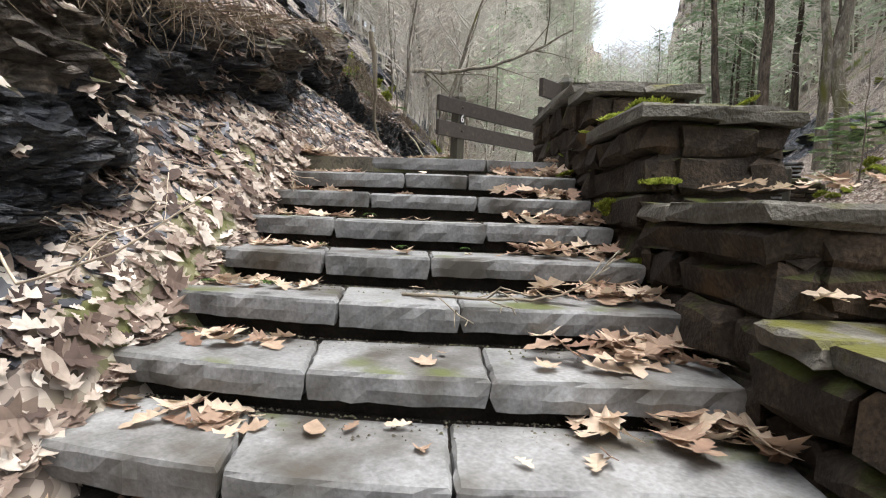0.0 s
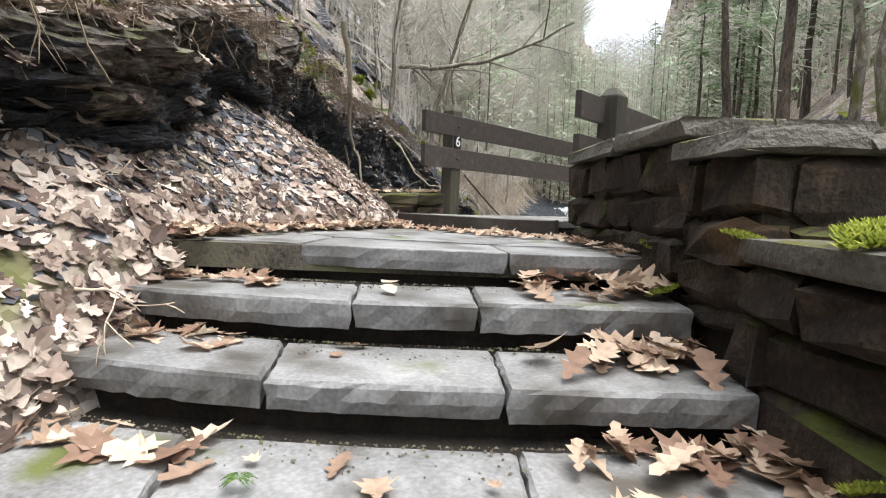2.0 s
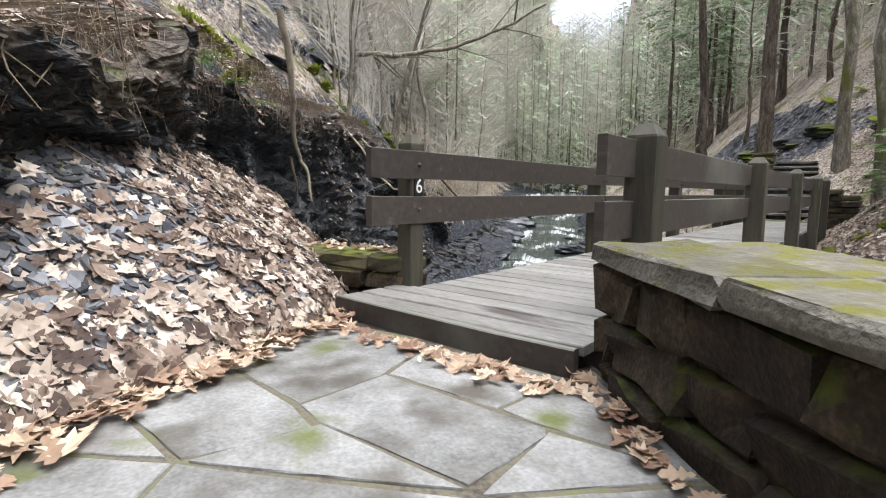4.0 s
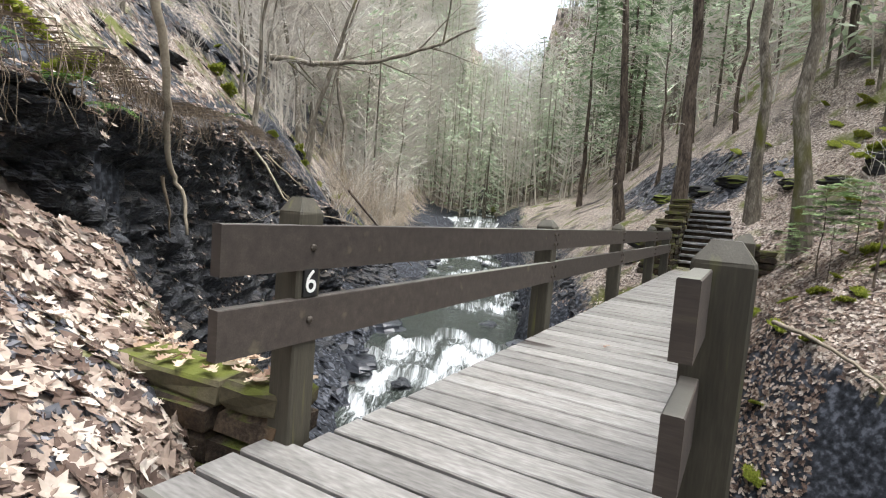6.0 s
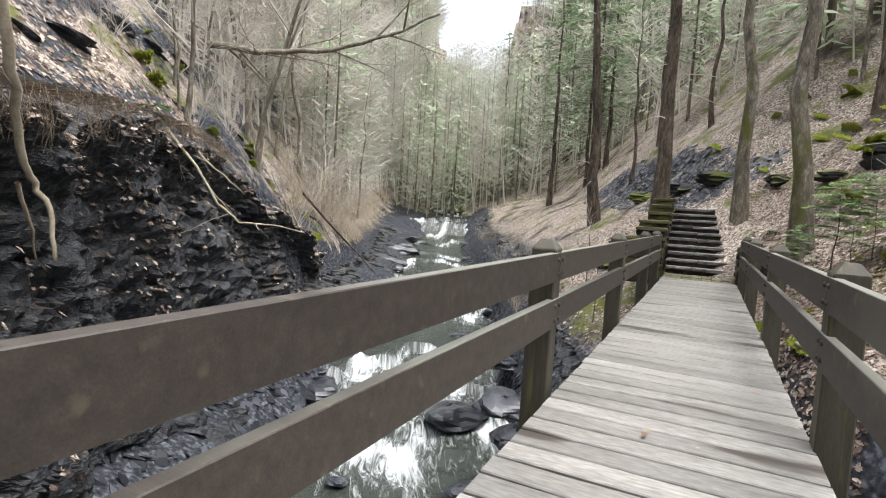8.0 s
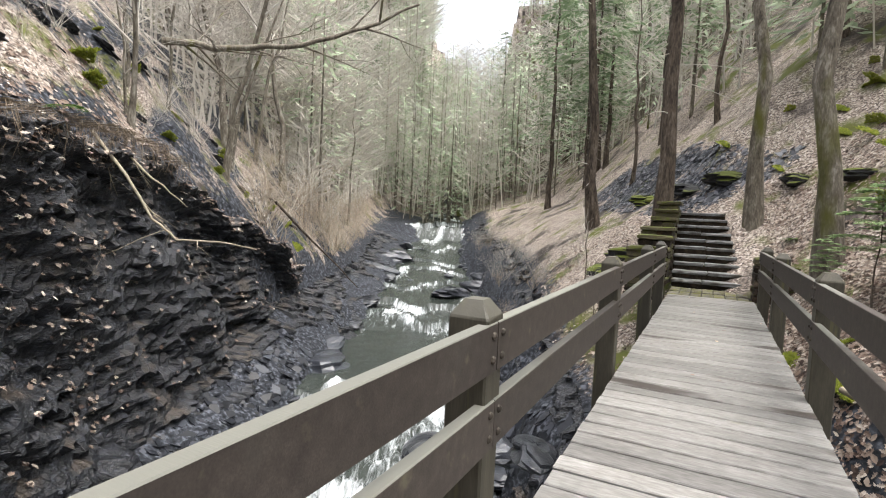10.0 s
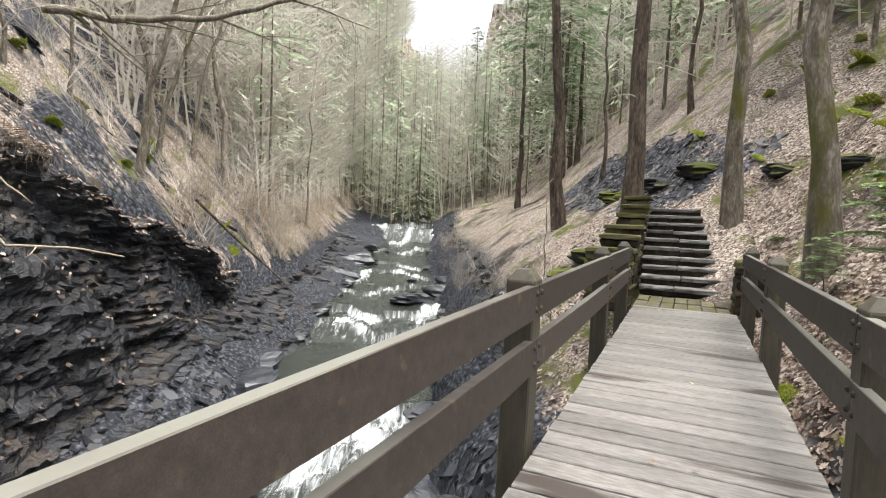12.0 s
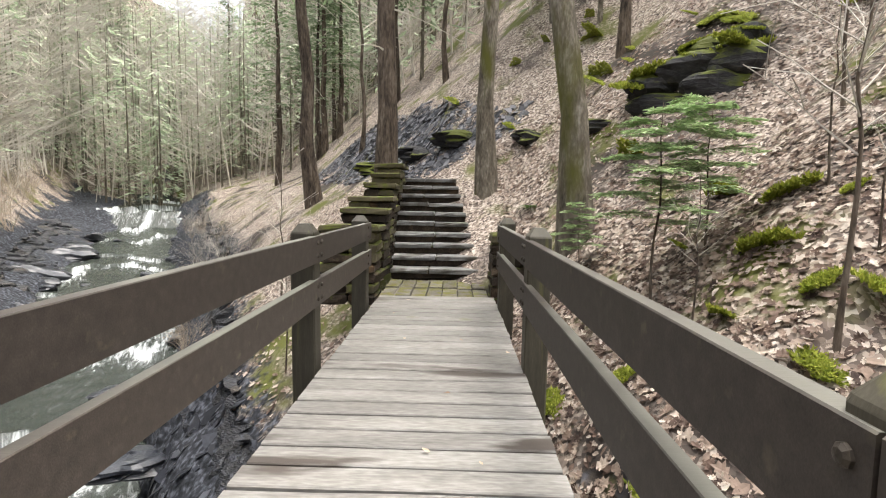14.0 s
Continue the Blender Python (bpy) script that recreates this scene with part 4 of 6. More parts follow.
for yy in (0.15, 12.4):
    z = -0.42
    while z > -3.2 if yy < 1 else z > -1.6:
        for i in range(4):
            stone_thing(under, -0.85 + i * 0.52 + jit(ra, 0.05), yy + jit(ra, 0.03), z - 0.12, 0.52, 0.4, 0.23, M_wall, ra)
        z -= 0.24

# ---- far stairs up to the path ----
rf = random.Random(8)
fs = empty("far_stone_stairs", "worn dark stone stairs climbing from the footbridge to the path", "stairs", kind="structure")
for k in range(10):
    y0, z0 = 14.9 + 0.345 * k, 0.18 * (k + 1)
    xl, xr = -0.86 - 0.016 * k, 0.64 - 0.048 * k
    cut = xl + (xr - xl) * (0.35 + 0.3 * rf.random())
    for a, b in ((xl, cut - 0.006), (cut + 0.006, xr)):
        out = [(a, y0), ((a + b) / 2, y0 + jit(rf, 0.01)), (b, y0), (b, y0 + 0.42), (a, y0 + 0.42)]
        piece("step_slab", slab(out, z0 + jit(rf, 0.008), 0.075, rf, wear=0.014, step=0.15), M_flag, fs)
    piece("riser_block", block(xr - xl, 0.3, 0.16, rf, 0.015), M_wall, fs, pose((xl + xr) / 2, y0 + 0.22, z0 - 0.12))
fw = empty("stepped_side_wall", "stepped stone side wall thick with bright moss", "wall", kind="structure")
for y0, top in ((13.75, 0.92), (14.75, 1.16), (15.45, 1.36), (16.1, 1.6), (16.8, 1.84), (17.45, 2.06)):
    wx = 0.8 if y0 < 14 else (0.72 if y0 < 15.8 else 0.55)
    stone_thing(fw, -0.93 - wx / 2, y0 + 0.4, top - 0.04, wx + 0.06, 0.85, 0.09, M_mossy, rf, 0.014)
    z = top - 0.09
    while z > top - (1.1 if y0 < 15 else 0.8):
        for i in range(2):
            stone_thing(fw, -0.95 - wx * (0.25 + 0.5 * i) + jit(rf, 0.02), y0 + 0.4, z - 0.075, wx / 2, 0.75, 0.145, M_mossy if rf.random() < 0.5 else M_wall, rf)
        z -= 0.15
rwall = empty("short_side_wall", "short mossy stone wall at the end of the railing", "wall", kind="structure")
for z, mt in ((0.78, M_mossy), (0.62, M_wall), (0.47, M_wall), (0.32, M_wall), (0.17, M_wall), (0.02, M_wall), (-0.13, M_wall)):
    for i in range(2):
        stone_thing(rwall, 0.92 + i * 0.36, 14.0 + 0.1 * i, z - 0.15 * i, 0.4, 0.75, 0.145, mt, rf)
apron = empty("stone_apron", "worn earth and flagstone apron at the foot of the stairs", "paving", kind="structure")
for i in range(7):
    for j in range(2):
        out = [(-0.85 + i * 0.22, 13.46 + j * 0.72), (-0.64 + i * 0.22, 13.46 + j * 0.72), (-0.64 + i * 0.22, 14.15 + j * 0.72), (-0.85 + i * 0.22, 14.15 + j * 0.72)]
        piece("flagstone", slab(out, -0.02 + 0.01 * j + jit(rf, 0.012), 0.4, rf, wear=0.02, step=0.12), M_cap, apron)

# ---- trees ----
def branching(b, r, p, d, length, rad, level, sides, spread=0.6, droop=0.0, kids=(5, 8), keep=0.45, wig=0.18, min_rad=0.004):
    """A limb as a bent tapering tube, with smaller limbs along it."""
    n = 4 if level > 1 else (3 if level else 2)
    pts, radii, dirs = [p], [rad], []
    q, dd = Vector(p), Vector(d).normalized()
    for i in range(n):
        dd = (dd + Vector((jit(r, wig), jit(r, wig), jit(r, wig) * 0.7 - droop))).normalized()
        q = q + dd * (length / n)
        pts.append(q.copy())
        dirs.append(dd.copy())
        radii.append(max(min_rad, rad * (1 - 0.8 * (i + 1) / n)))
    b.tube(pts, radii, sides)
    if level <= 0:
        return
    for _ in range(r.randint(*kids)):
        t = keep + (1 - keep) * r.random()
        i = min(n - 1, int(t * n))
        at = Vector(pts[i]).lerp(pts[i + 1], t * n - i)
        side = dirs[i].orthogonal().normalized()
        side.rotate(Matrix.Rotation(r.random() * 6.283, 3, dirs[i]))
        branching(b, r, at, dirs[i] * (1 - spread * 0.6) + side * spread, length * (0.35 + 0.3 * r.random()), max(min_rad, radii[i] * 0.55), level - 1,
                  max(3, sides - 1), spread, droop, kids, 0.25, wig * 1.2, min_rad)


def bare_tree(name, seed, height, rad, bark, twig, label, lean=(0, 0), level=3, crown_from=0.4, kids=(4, 7), min_rad=0.006, category="tree"):
    r = random.Random(seed)
    t = empty(name, label, category)
    b = Build()
    n = 9
    pts = [(lean[0] * (i / n) ** 1.3 * height + jit(r, 0.012 * height) * (0 < i), lean[1] * (i / n) ** 1.3 * height + jit(r, 0.012 * height) * (0 < i), height * i / n - 0.25 * (i == 0)) for i in range(n + 1)]
    radii = [rad * (1.45 if i == 0 else 1 - 0.85 * (i / n)) for i in range(n + 1)]
    b.tube(pts, radii, 9)
    b.ob("trunk", bark, t, smooth=True)
    c = Build()
    for _ in range(r.randint(10, 13)):
        f = crown_from + (0.98 - crown_from) * r.random()
        i = min(n - 1, int(f * n))
        at = Vector(pts[i]).lerp(Vector(pts[i + 1]), f * n - i)
        w = r.random() * 6.283
        branching(c, r, at, (math.cos(w), math.sin(w), 0.6 + 0.6 * r.random()), height * (0.22 + 0.2 * r.random()) * (1.15 - f * 0.6), radii[i] * 0.5, level - 1, 4, kids=kids, min_rad=min_rad)
    tagged(c.ob("crown", twig, t), kind="stuff")
    return t


def spray(c, r, p, d, length, width):
    """A flat feather of needles: a thin tapering leaf of four corners."""
    d = Vector(d).normalized()
    s = d.cross(Vector((jit(r, 0.4), jit(r, 0.4), 1))).normalized() * width
    p = Vector(p)
    c.add((p, p + d * length * 0.4 + s, p + d * length, p + d * length * 0.4 - s), [(0, 1, 2, 3)])


def hemlock(name, seed, height, rad, label, clear=0.3, reach=2.2, whorls=46, sprays=34, size=0.34, mat=None, dead=14):
    r = random.Random(seed)
    t = empty(name, label, "tree")
    b = Build()
    n = 10
    pts = [(jit(r, 0.006 * height) * (i > 0), jit(r, 0.006 * height) * (i > 0), height * i / n - 0.3 * (i == 0)) for i in range(n + 1)]
    radii = [rad * (1.35 if i == 0 else 1 - 0.9 * i / n) for i in range(n + 1)]
    b.tube(pts, radii, 10)
    b.ob("trunk", M_barkA, t, smooth=True)
    limbs, c = Build(), Build()
    for k in range(whorls + dead):
        live = k >= dead
        f = clear + (0.99 - clear) * ((k - dead) / whorls) if live else 0.08 + (clear + 0.15) * r.random()
        i = min(n - 1, int(f * n))
        at = Vector(pts[i]).lerp(Vector(pts[i + 1]), f * n - i)
        w = r.random() * 6.283
        ln = reach * (1.05 - f) ** 0.6 * (0.6 + 0.5 * r.random()) if live else reach * (0.2 + 0.5 * r.random())
        d = Vector((math.cos(w), math.sin(w), 0.15 if live else jit(r, 0.3)))
        line = [at]
        for q in range(4):
            line.append(line[-1] + d * ln / 4)
            d = d + Vector((jit(r, 0.15), jit(r, 0.15), -0.13))
        limbs.tube(line, [0.022 * rad / 0.25 + 0.012, 0.016, 0.012, 0.008, 0.004], 4)
        if live:
            for _ in range(sprays):
                u = 0.15 + 0.85 * r.random()
                q = min(3, int(u * 4))
                pp = line[q].lerp(line[q + 1], u * 4 - q)
                dd = (line[q + 1] - line[q]).normalized()
                side = Vector((-dd.y, dd.x, 0)) * (1 if r.random() < 0.5 else -1)
                aim = dd * (0.5 + 0.5 * r.random()) + side * (0.3 + r.random()) + Vector((0, 0, -0.1 - 0.35 * r.random()))
                pp = pp + side * r.random() * 0.35 * ln * (1 - u * 0.6)
                spray(c, r, pp, aim, size * (0.6 + 0.8 * r.random()), size * 0.2)
    tagged(limbs.ob("branchwork", M_twig, t), kind="stuff")
    tagged(c.ob("crown", mat or M_needle, t), kind="stuff")
    return t


def stand(t, x, y, turn=0.0, scale=1.0, sink=0.05, tilt=(0, 0)):
    return copy_thing(t, pose(x, y, zland(x, y) - sink, tilt[0], tilt[1], turn) @ Matrix.Scale(scale, 4))


def place_first(t, x, y, turn=0.0, z=None, tilt=(0, 0)):
    t.matrix_world = pose(x, y, zland(x, y) if z is None else z, tilt[0], tilt[1], turn)
    return t


rt = random.Random(77)
# the trees beside the far stairs
place_first(hemlock("hemlock_tree", 1, 22, 0.25, "tall straight hemlock with reddish brown bark by the stairs", clear=0.36, reach=3.0), -1.5, 18.9)
hA = place_first(hemlock("hemlock_tree", 2, 20, 0.24, "tall hemlock leaning a little on the stream bank", clear=0.34, reach=2.8), -4.43, 23.5, tilt=(0, -4))
gA = place_first(bare_tree("maple_tree", 3, 17, 0.19, M_barkB, M_twig, "grey barked maple with a mossy foot", lean=(-0.02, 0.0), crown_from=0.55), 0.85, 17.5)
gB = place_first(bare_tree("maple_tree", 4, 16, 0.21, M_barkB, M_twig, "bare maple leaning over the slope by the footbridge", lean=(-0.09, 0.01), crown_from=0.4), 1.95, 13.9)
gC = place_first(bare_tree("slim_tree", 5, 14, 0.13, M_barkA, M_twig, "slim dark bare tree on the slope", lean=(-0.04, 0), crown_from=0.45), 4.2, 19.5)
hB = place_first(hemlock("hemlock_tree", 6, 18, 0.2, "hemlock with drooping green boughs on the slope", clear=0.25, reach=3.2, whorls=60), -2.6, 30.5)
for x, y, s in ((-3.6, 27.5, 0.7), (-0.2, 26, 0.8), (3.5, 24, 0.8)):
    stand(gC, x, y, rt.random() * 360, s)
# wood on the hill
for i in range(30):
    y = 9 + 60 * rt.random() ** 1.2
    hx = float(np.interp(y, HILL[3:, 1], HILL[3:, 0]))
    x = hx + 5.5 + 26 * rt.random()
    if y < 16 and x < 7:
        continue
    stand((gC, gA, hA, hB, gC)[i % 5], x, y, rt.random() * 360, 0.65 + 0.6 * rt.random())
for i in range(9):
    x = 9 + 40 * rt.random()
    stand((gC, hA, hB)[i % 3], x, 8 + 10 * rt.random() - x * 0.25, rt.random() * 360, 0.6 + 0.5 * rt.random())
# hemlocks that close the valley
for i in range(12):
    y = 36 + 40 * rt.random()
    x = float(np.interp(y, HILL[3:, 1], HILL[3:, 0])) - 5 + 8 * rt.random()
    stand((hB, hA, hB)[i % 3], x, y, rt.random() * 360, 0.55 + 0.5 * rt.random())
for i in range(10):
    y = 42 + 40 * rt.random()
    x = float(np.interp(y, CLIFF[:, 1], CLIFF[:, 0])) - 1 - 10 * rt.random()
    stand((hB, hA, hB)[i % 3], x, y, rt.random() * 360, 0.6 + 0.5 * rt.random())

# bare trees and brush on the bank across the stream
bA = place_first(bare_tree("bare_tree", 31, 11, 0.12, M_barkB, M_twig, "leaning bare tree with fine grey twigs on the bank", lean=(0.28, 0.1), crown_from=0.3, kids=(6, 9), level=3, min_rad=0.007), -15.6, 14.6)
bB = place_first(bare_tree("bare_tree", 32, 9, 0.07, M_barkB, M_twig, "slender bare tree on the leafy bank", lean=(0.1, 0.0), crown_from=0.2, kids=(6, 9), level=3, min_rad=0.006), -12.5, 9.3)


def shrub(name, seed, height, stems, mat, label):
    r = random.Random(seed)
    b = Build()
    for _ in range(stems):
        w = r.random() * 6.283
        branching(b, r, (jit(r, 0.25), jit(r, 0.25), -0.05), (math.cos(w) * 0.6, math.sin(w) * 0.6, 1), height * (0.5 + 0.6 * r.random()), 0.014, 2, 3, kids=(4, 6), keep=0.25, wig=0.22, min_rad=0.003)
    return tagged(b.ob(name, mat), label, "shrub")


sA = shrub("bare_shrub", 41, 2.6, 11, M_tan, "dense bare tan brush on the bank")
sB = shrub("bare_shrub", 42, 3.4, 9, M_twig, "dense bare grey brush on the bank")
sA.matrix_world = pose(-14.2, 15.2, zland(-14.2, 15.2))
sB.matrix_world = pose(-15.4, 16.9, zland(-15.4, 16.9))
for i in range(62):
    y = 15.5 + 24 * rt.random() ** 1.2
    o = 0.2 + 4.5 * rt.random() ** 1.5
    x = float(np.interp(y, CLIFF[:, 1], CLIFF[:, 0])) - o
    if y < 19 and o > 1.6:
        continue
    stand((sA, sA, sB)[i % 3], x, y, rt.random() * 360, 0.45 + 0.7 * rt.random())
for x, y, sc in ((-13.3, 10.2, 0.4), (-14.6, 12.4, 0.5), (-12.6, 7.2, 0.35), (-16.4, 12.8, 0.7), (-15.2, 9.0, 0.6), (-8.2, 2.2, 0.3), (-9.6, 3.4, 0.35), (-17.5, 15.0, 0.7)):
    stand(sB, x, y, rt.random() * 360, sc)
for x, y, sc, k in ((-13.6, 9.9, 0.6, 0), (-15.4, 11.0, 0.8, 0), (-17.0, 13.4, 0.9, 0), (-12.2, 5.2, 0.6, 0), (-18.6, 17.4, 0.9, 1), (-14.5, 6.4, 0.9, 0), (-20.5, 20.6, 1.0, 1), (-10.6, 1.8, 0.7, 0), (-8.4, 0.6, 0.6, 0), (-6.4, -1.4, 0.6, 0)):
    stand((bB, bA)[k], x, y, rt.random() * 360, sc)
for i in range(14):
    y = 18 + 26 * rt.random()
    x = float(np.interp(y, CLIFF[:, 1], CLIFF[:, 0])) - 1.0 - 9 * rt.random()
    stand((bB, bB, bA, gC)[i % 4], x, y, rt.random() * 360, 0.7 + 0.7 * rt.random())
for i in range(14):
    y = 17 + 22 * rt.random()
    x = float(np.interp(y, STREAM[::-1][:, 1], STREAM[::-1][:, 0])) + 3.6 + 1.5 * rt.random()
    stand((sA, sB)[i % 2], x, y, rt.random() * 360, 0.25 + 0.3 * rt.random())

# young hemlocks beside the bridge
def young_hemlock(name, seed, height, label):
    """A thin stem with wide flat boughs, each a fan of side twigs set with needles."""
    r = random.Random(seed)
    t = empty(name, label, "tree")
    b, tw, c = Build(), Build(), Build()
    n = 6
    pts = [Vector((jit(r, 0.03) * (i > 0), jit(r, 0.03) * (i > 0), height * i / n - 0.1 * (i == 0))) for i in range(n + 1)]
    b.tube(pts, [0.016 * (1 - 0.8 * i / n) for i in range(n + 1)], 6)
    b.ob("trunk", M_barkA, t, smooth=True)
    for k in range(17):
        f = 0.42 + 0.56 * k / 16
        i = min(n - 1, int(f * n))
        at = pts[i].lerp(pts[i + 1], f * n - i)
        w = k * 2.4 + jit(r, 0.4)
        ln = (0.5 + 0.5 * r.random()) * (1.15 - f) ** 0.4
        d = Vector((math.cos(w), math.sin(w), 0.22)).normalized()
        line = [at]
        for q in range(6):
            line.append(line[-1] + d * ln / 6)
            d = (d + Vector((jit(r, 0.12), jit(r, 0.12), -0.09))).normalized()
        tw.tube(line, [0.006 - 0.0008 * q for q in range(7)], 3)
        for q in range(1, 7):
            for sg in (1, -1):
                for h in range(2):
                    p = line[q - 1].lerp(line[q], 0.5 * h + 0.2)
                    dd = (line[q] - line[q - 1]).normalized()
                    side = Vector((-dd.y, dd.x, 0)) * sg
                    aim = (dd * 0.7 + side + Vector((0, 0, jit(r, 0.2) - 0.12))).normalized()
                    m = 0.42 * ln * (1.1 - q / 7) + 0.06
                    tw.tube([p, p + aim * m], [0.0025, 0.0015], 3)
                    for e in range(7):
                        pp = p + aim * m * (e + 0.5) / 7
                        for s2 in (1, -1):
                            out = aim * 0.8 + aim.cross(Vector((0, 0, 1))) * s2 + Vector((0, 0, jit(r, 0.25)))
                            spray(c, r, pp, out, 0.05 + 0.04 * r.random(), 0.0135)
    tagged(tw.ob("branchwork", M_wood, t), kind="stuff")
    tagged(c.ob("crown", M_young, t), kind="stuff")
    return t


yA = place_first(young_hemlock("young_hemlock", 51, 1.95, "young hemlock with light green feathery boughs on the slope"), 2.09, 11.3)
stand(yA, 2.7, 11.6, 120, 0.8)
stand(yA, 1.75, 12.9, 200, 0.5)
sap = bare_tree("sapling", 52, 3.2, 0.022, M_barkA, M_twig, "thin bare sapling beside the footbridge", lean=(0.02, 0.02), level=2, crown_from=0.3, kids=(1, 3), min_rad=0.003, category="sapling")
place_first(sap, 2.75, 9.8)
for x, y, s in ((3.6, 11.2, 0.6), (2.2, 10.7, 0.45), (3.3, 10.2, 0.5), (-2.6, 14.8, 0.7), (-3.2, 16.4, 0.9), (4.6, 12.5, 1.1)):
    stand(sap, x, y, rt.random() * 360, s)



def far_woods():
    """Woods too far off to count: thin bare trees with fine twigs, and hemlocks between them."""
    r = random.Random(404)
    bare, green, stems = Build(), Build(), Build()
    spots = []
    for _ in range(1050):                                   # across the stream
        y = 17 + 62 * r.random()
        o = 1.5 + 17 * r.random() ** 1.2
        if y < 24 and o < 5:
            continue
        spots.append((float(np.interp(y, CLIFF[:, 1], CLIFF[:, 0])) - o, y, 0.04 if y < 30 else 0.2))
    for _ in range(380):                                   # along its upper edge
        y = -6 + 90 * r.random()
        spots.append((float(np.interp(y, CLIFF[:, 1], CLIFF[:, 0])) - 12 - 8 * r.random(), y, 0.12))
    for _ in range(430):                                   # up the hill
        y = 20 + 62 * r.random()
        hx = float(np.interp(y, HILL[3:, 1], HILL[3:, 0]))
        spots.append((hx + 4.5 + 26 * r.random(), y, 0.3))
    for _ in range(760):                                   # head of the valley
        y = 47 + 66 * r.random()
        spots.append((-44 + 46 * r.random() - (y - 50) * 0.35, y, 0.42))
    for _ in range(130):
        x = 8 + 50 * r.random()
        spots.append((x, 9 - x * 0.3 + 16 * r.random(), 0.4))
    P = np.array([(a, b) for a, b, _ in spots])
    H = land(P)[0]
    for (x, y, share), z in zip(spots, H):
        z = float(z)
        ht = 5 + 9 * r.random() if y < 50 else 9 + 10 * r.random()
        if r.random() < share:
            stems.tube([(x, y, z - 0.2), (x + jit(r, 0.1), y, z + ht * 0.6), (x, y, z + ht)], [0.085, 0.05, 0.01], 4)
            for _ in range(150):
                f = 0.12 + 0.85 * r.random()
                w = r.random() * 6.283
                rr = (1.05 - f) ** 0.7 * 2.6 * math.sqrt(r.random())
                spray(green, r, (x + rr * math.cos(w), y + rr * math.sin(w), z + ht * f), (math.cos(w), math.sin(w), -0.25 + jit(r, 0.3)), 0.5 + 0.5 * r.random(), 0.1)
        else:
            lx, ly = jit(r, 0.18) * ht, jit(r, 0.18) * ht
            rad = 0.03 + 0.05 * r.random()
            bare.tube([(x, y, z - 0.2), (x + lx * 0.4, y + ly * 0.4, z + ht * 0.5), (x + lx, y + ly, z + ht)], [rad, rad * 0.7, 0.01], 3)
            for _ in range(38):
                f = 0.15 + 0.8 * r.random()
                p = Vector((x + lx * f, y + ly * f, z + ht * f))
                w = r.random() * 6.283
                d = Vector((math.cos(w), math.sin(w), 0.3 + 0.7 * r.random())).normalized() * ht * (0.12 + 0.2 * r.random()) * (1.2 - f * 0.6)
                s = Vector((-math.sin(w), math.cos(w), 0.2)) * (0.009 + 0.012 * r.random())
                q = p + d * 0.55 + Vector((0, 0, -0.1))
                e = p + d
                bare.add((p + s, p - s, q + s * 0.6, e), [(0, 1, 2), (1, 3, 2)])
                for _ in range(2):
                    d2 = (d.normalized() + Vector((jit(r, 0.8), jit(r, 0.8), jit(r, 0.6)))) * ht * 0.1
                    bare.add((q + s * 0.6, q - s * 0.6, q + d2), [(0, 1, 2)])
    # Pale twigs, needles and grey bark stand in for haze over the distance.
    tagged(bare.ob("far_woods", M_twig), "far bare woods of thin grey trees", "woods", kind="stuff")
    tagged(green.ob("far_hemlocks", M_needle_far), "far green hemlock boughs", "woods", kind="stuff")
    tagged(stems.ob("far_trunks", M_barkB), "far hemlock trunks", "woods", kind="stuff")


far_woods()

# ---- leaf litter ----
def leaf_shape(r, kind):
    """Half-outline of a lobed leaf, tip along +y, length 1."""
    if kind == 0:   # maple: pointed lobes
        half = [(0.03, 0.0), (0.30, 0.05), (0.22, 0.2), (0.5, 0.34), (0.27, 0.42), (0.34, 0.66), (0.14, 0.62), (0.0, 1.0)]
    elif kind == 1:  # oak: round lobes
        half = [(0.03, 0.0), (0.12, 0.12), (0.07, 0.2), (0.27, 0.36), (0.12, 0.44), (0.31, 0.64), (0.15, 0.72), (0.16, 0.88), (0.0, 1.0)]
    else:           # beech: plain oval
        half = [(0.02, 0.0), (0.2, 0.2), (0.27, 0.45), (0.18, 0.75), (0.0, 1.0)]
    return half


def leaf(b, r, p, normal, size, kind, curl=0.3, lift=0.012):
    half = leaf_shape(r, kind)
    nrm = Vector(normal).normalized()
    nrm = (nrm + Vector((jit(r, curl), jit(r, curl), jit(r, curl * 0.5)))).normalized()
    ax = nrm.orthogonal().normalized()
    ax.rotate(Matrix.Rotation(r.random() * 6.283, 3, nrm))
    ay = nrm.cross(ax)
    bend, fold = (r.random() - 0.3) * 0.5, 0.25 + 0.35 * r.random()
    base = Vector(p) + nrm * (lift + 0.02 * r.random())
    mid = [base + ay * (y - 0.5) * size + nrm * size * bend * (y - 0.5) ** 2 for _, y in half]
    verts = list(mid)
    for s in (1, -1):
        verts += [base + ax * s * x * size * (1 + jit(r, 0.15)) + ay * (y - 0.5) * size + nrm * size * (bend * (y - 0.5) ** 2 + fold * x * x * 2) for x, y in half]
    n = len(half)
    faces = [(i, n + i, n + i + 1, i + 1) for i in range(n - 1)] + [(i + 1, 2 * n + i + 1, 2 * n + i, i) for i in range(n - 1)]
    b.add(verts, faces)


def normals_at(P):
    e = 0.12
    h0 = land(P)[0]
    hx = land(P + (e, 0))[0]
    hy = land(P + (0, e))[0]
    n = np.c_[-(hx - h0) / e, -(hy - h0) / e, np.ones(len(P))]
    return h0, n / np.linalg.norm(n, axis=1)[:, None]


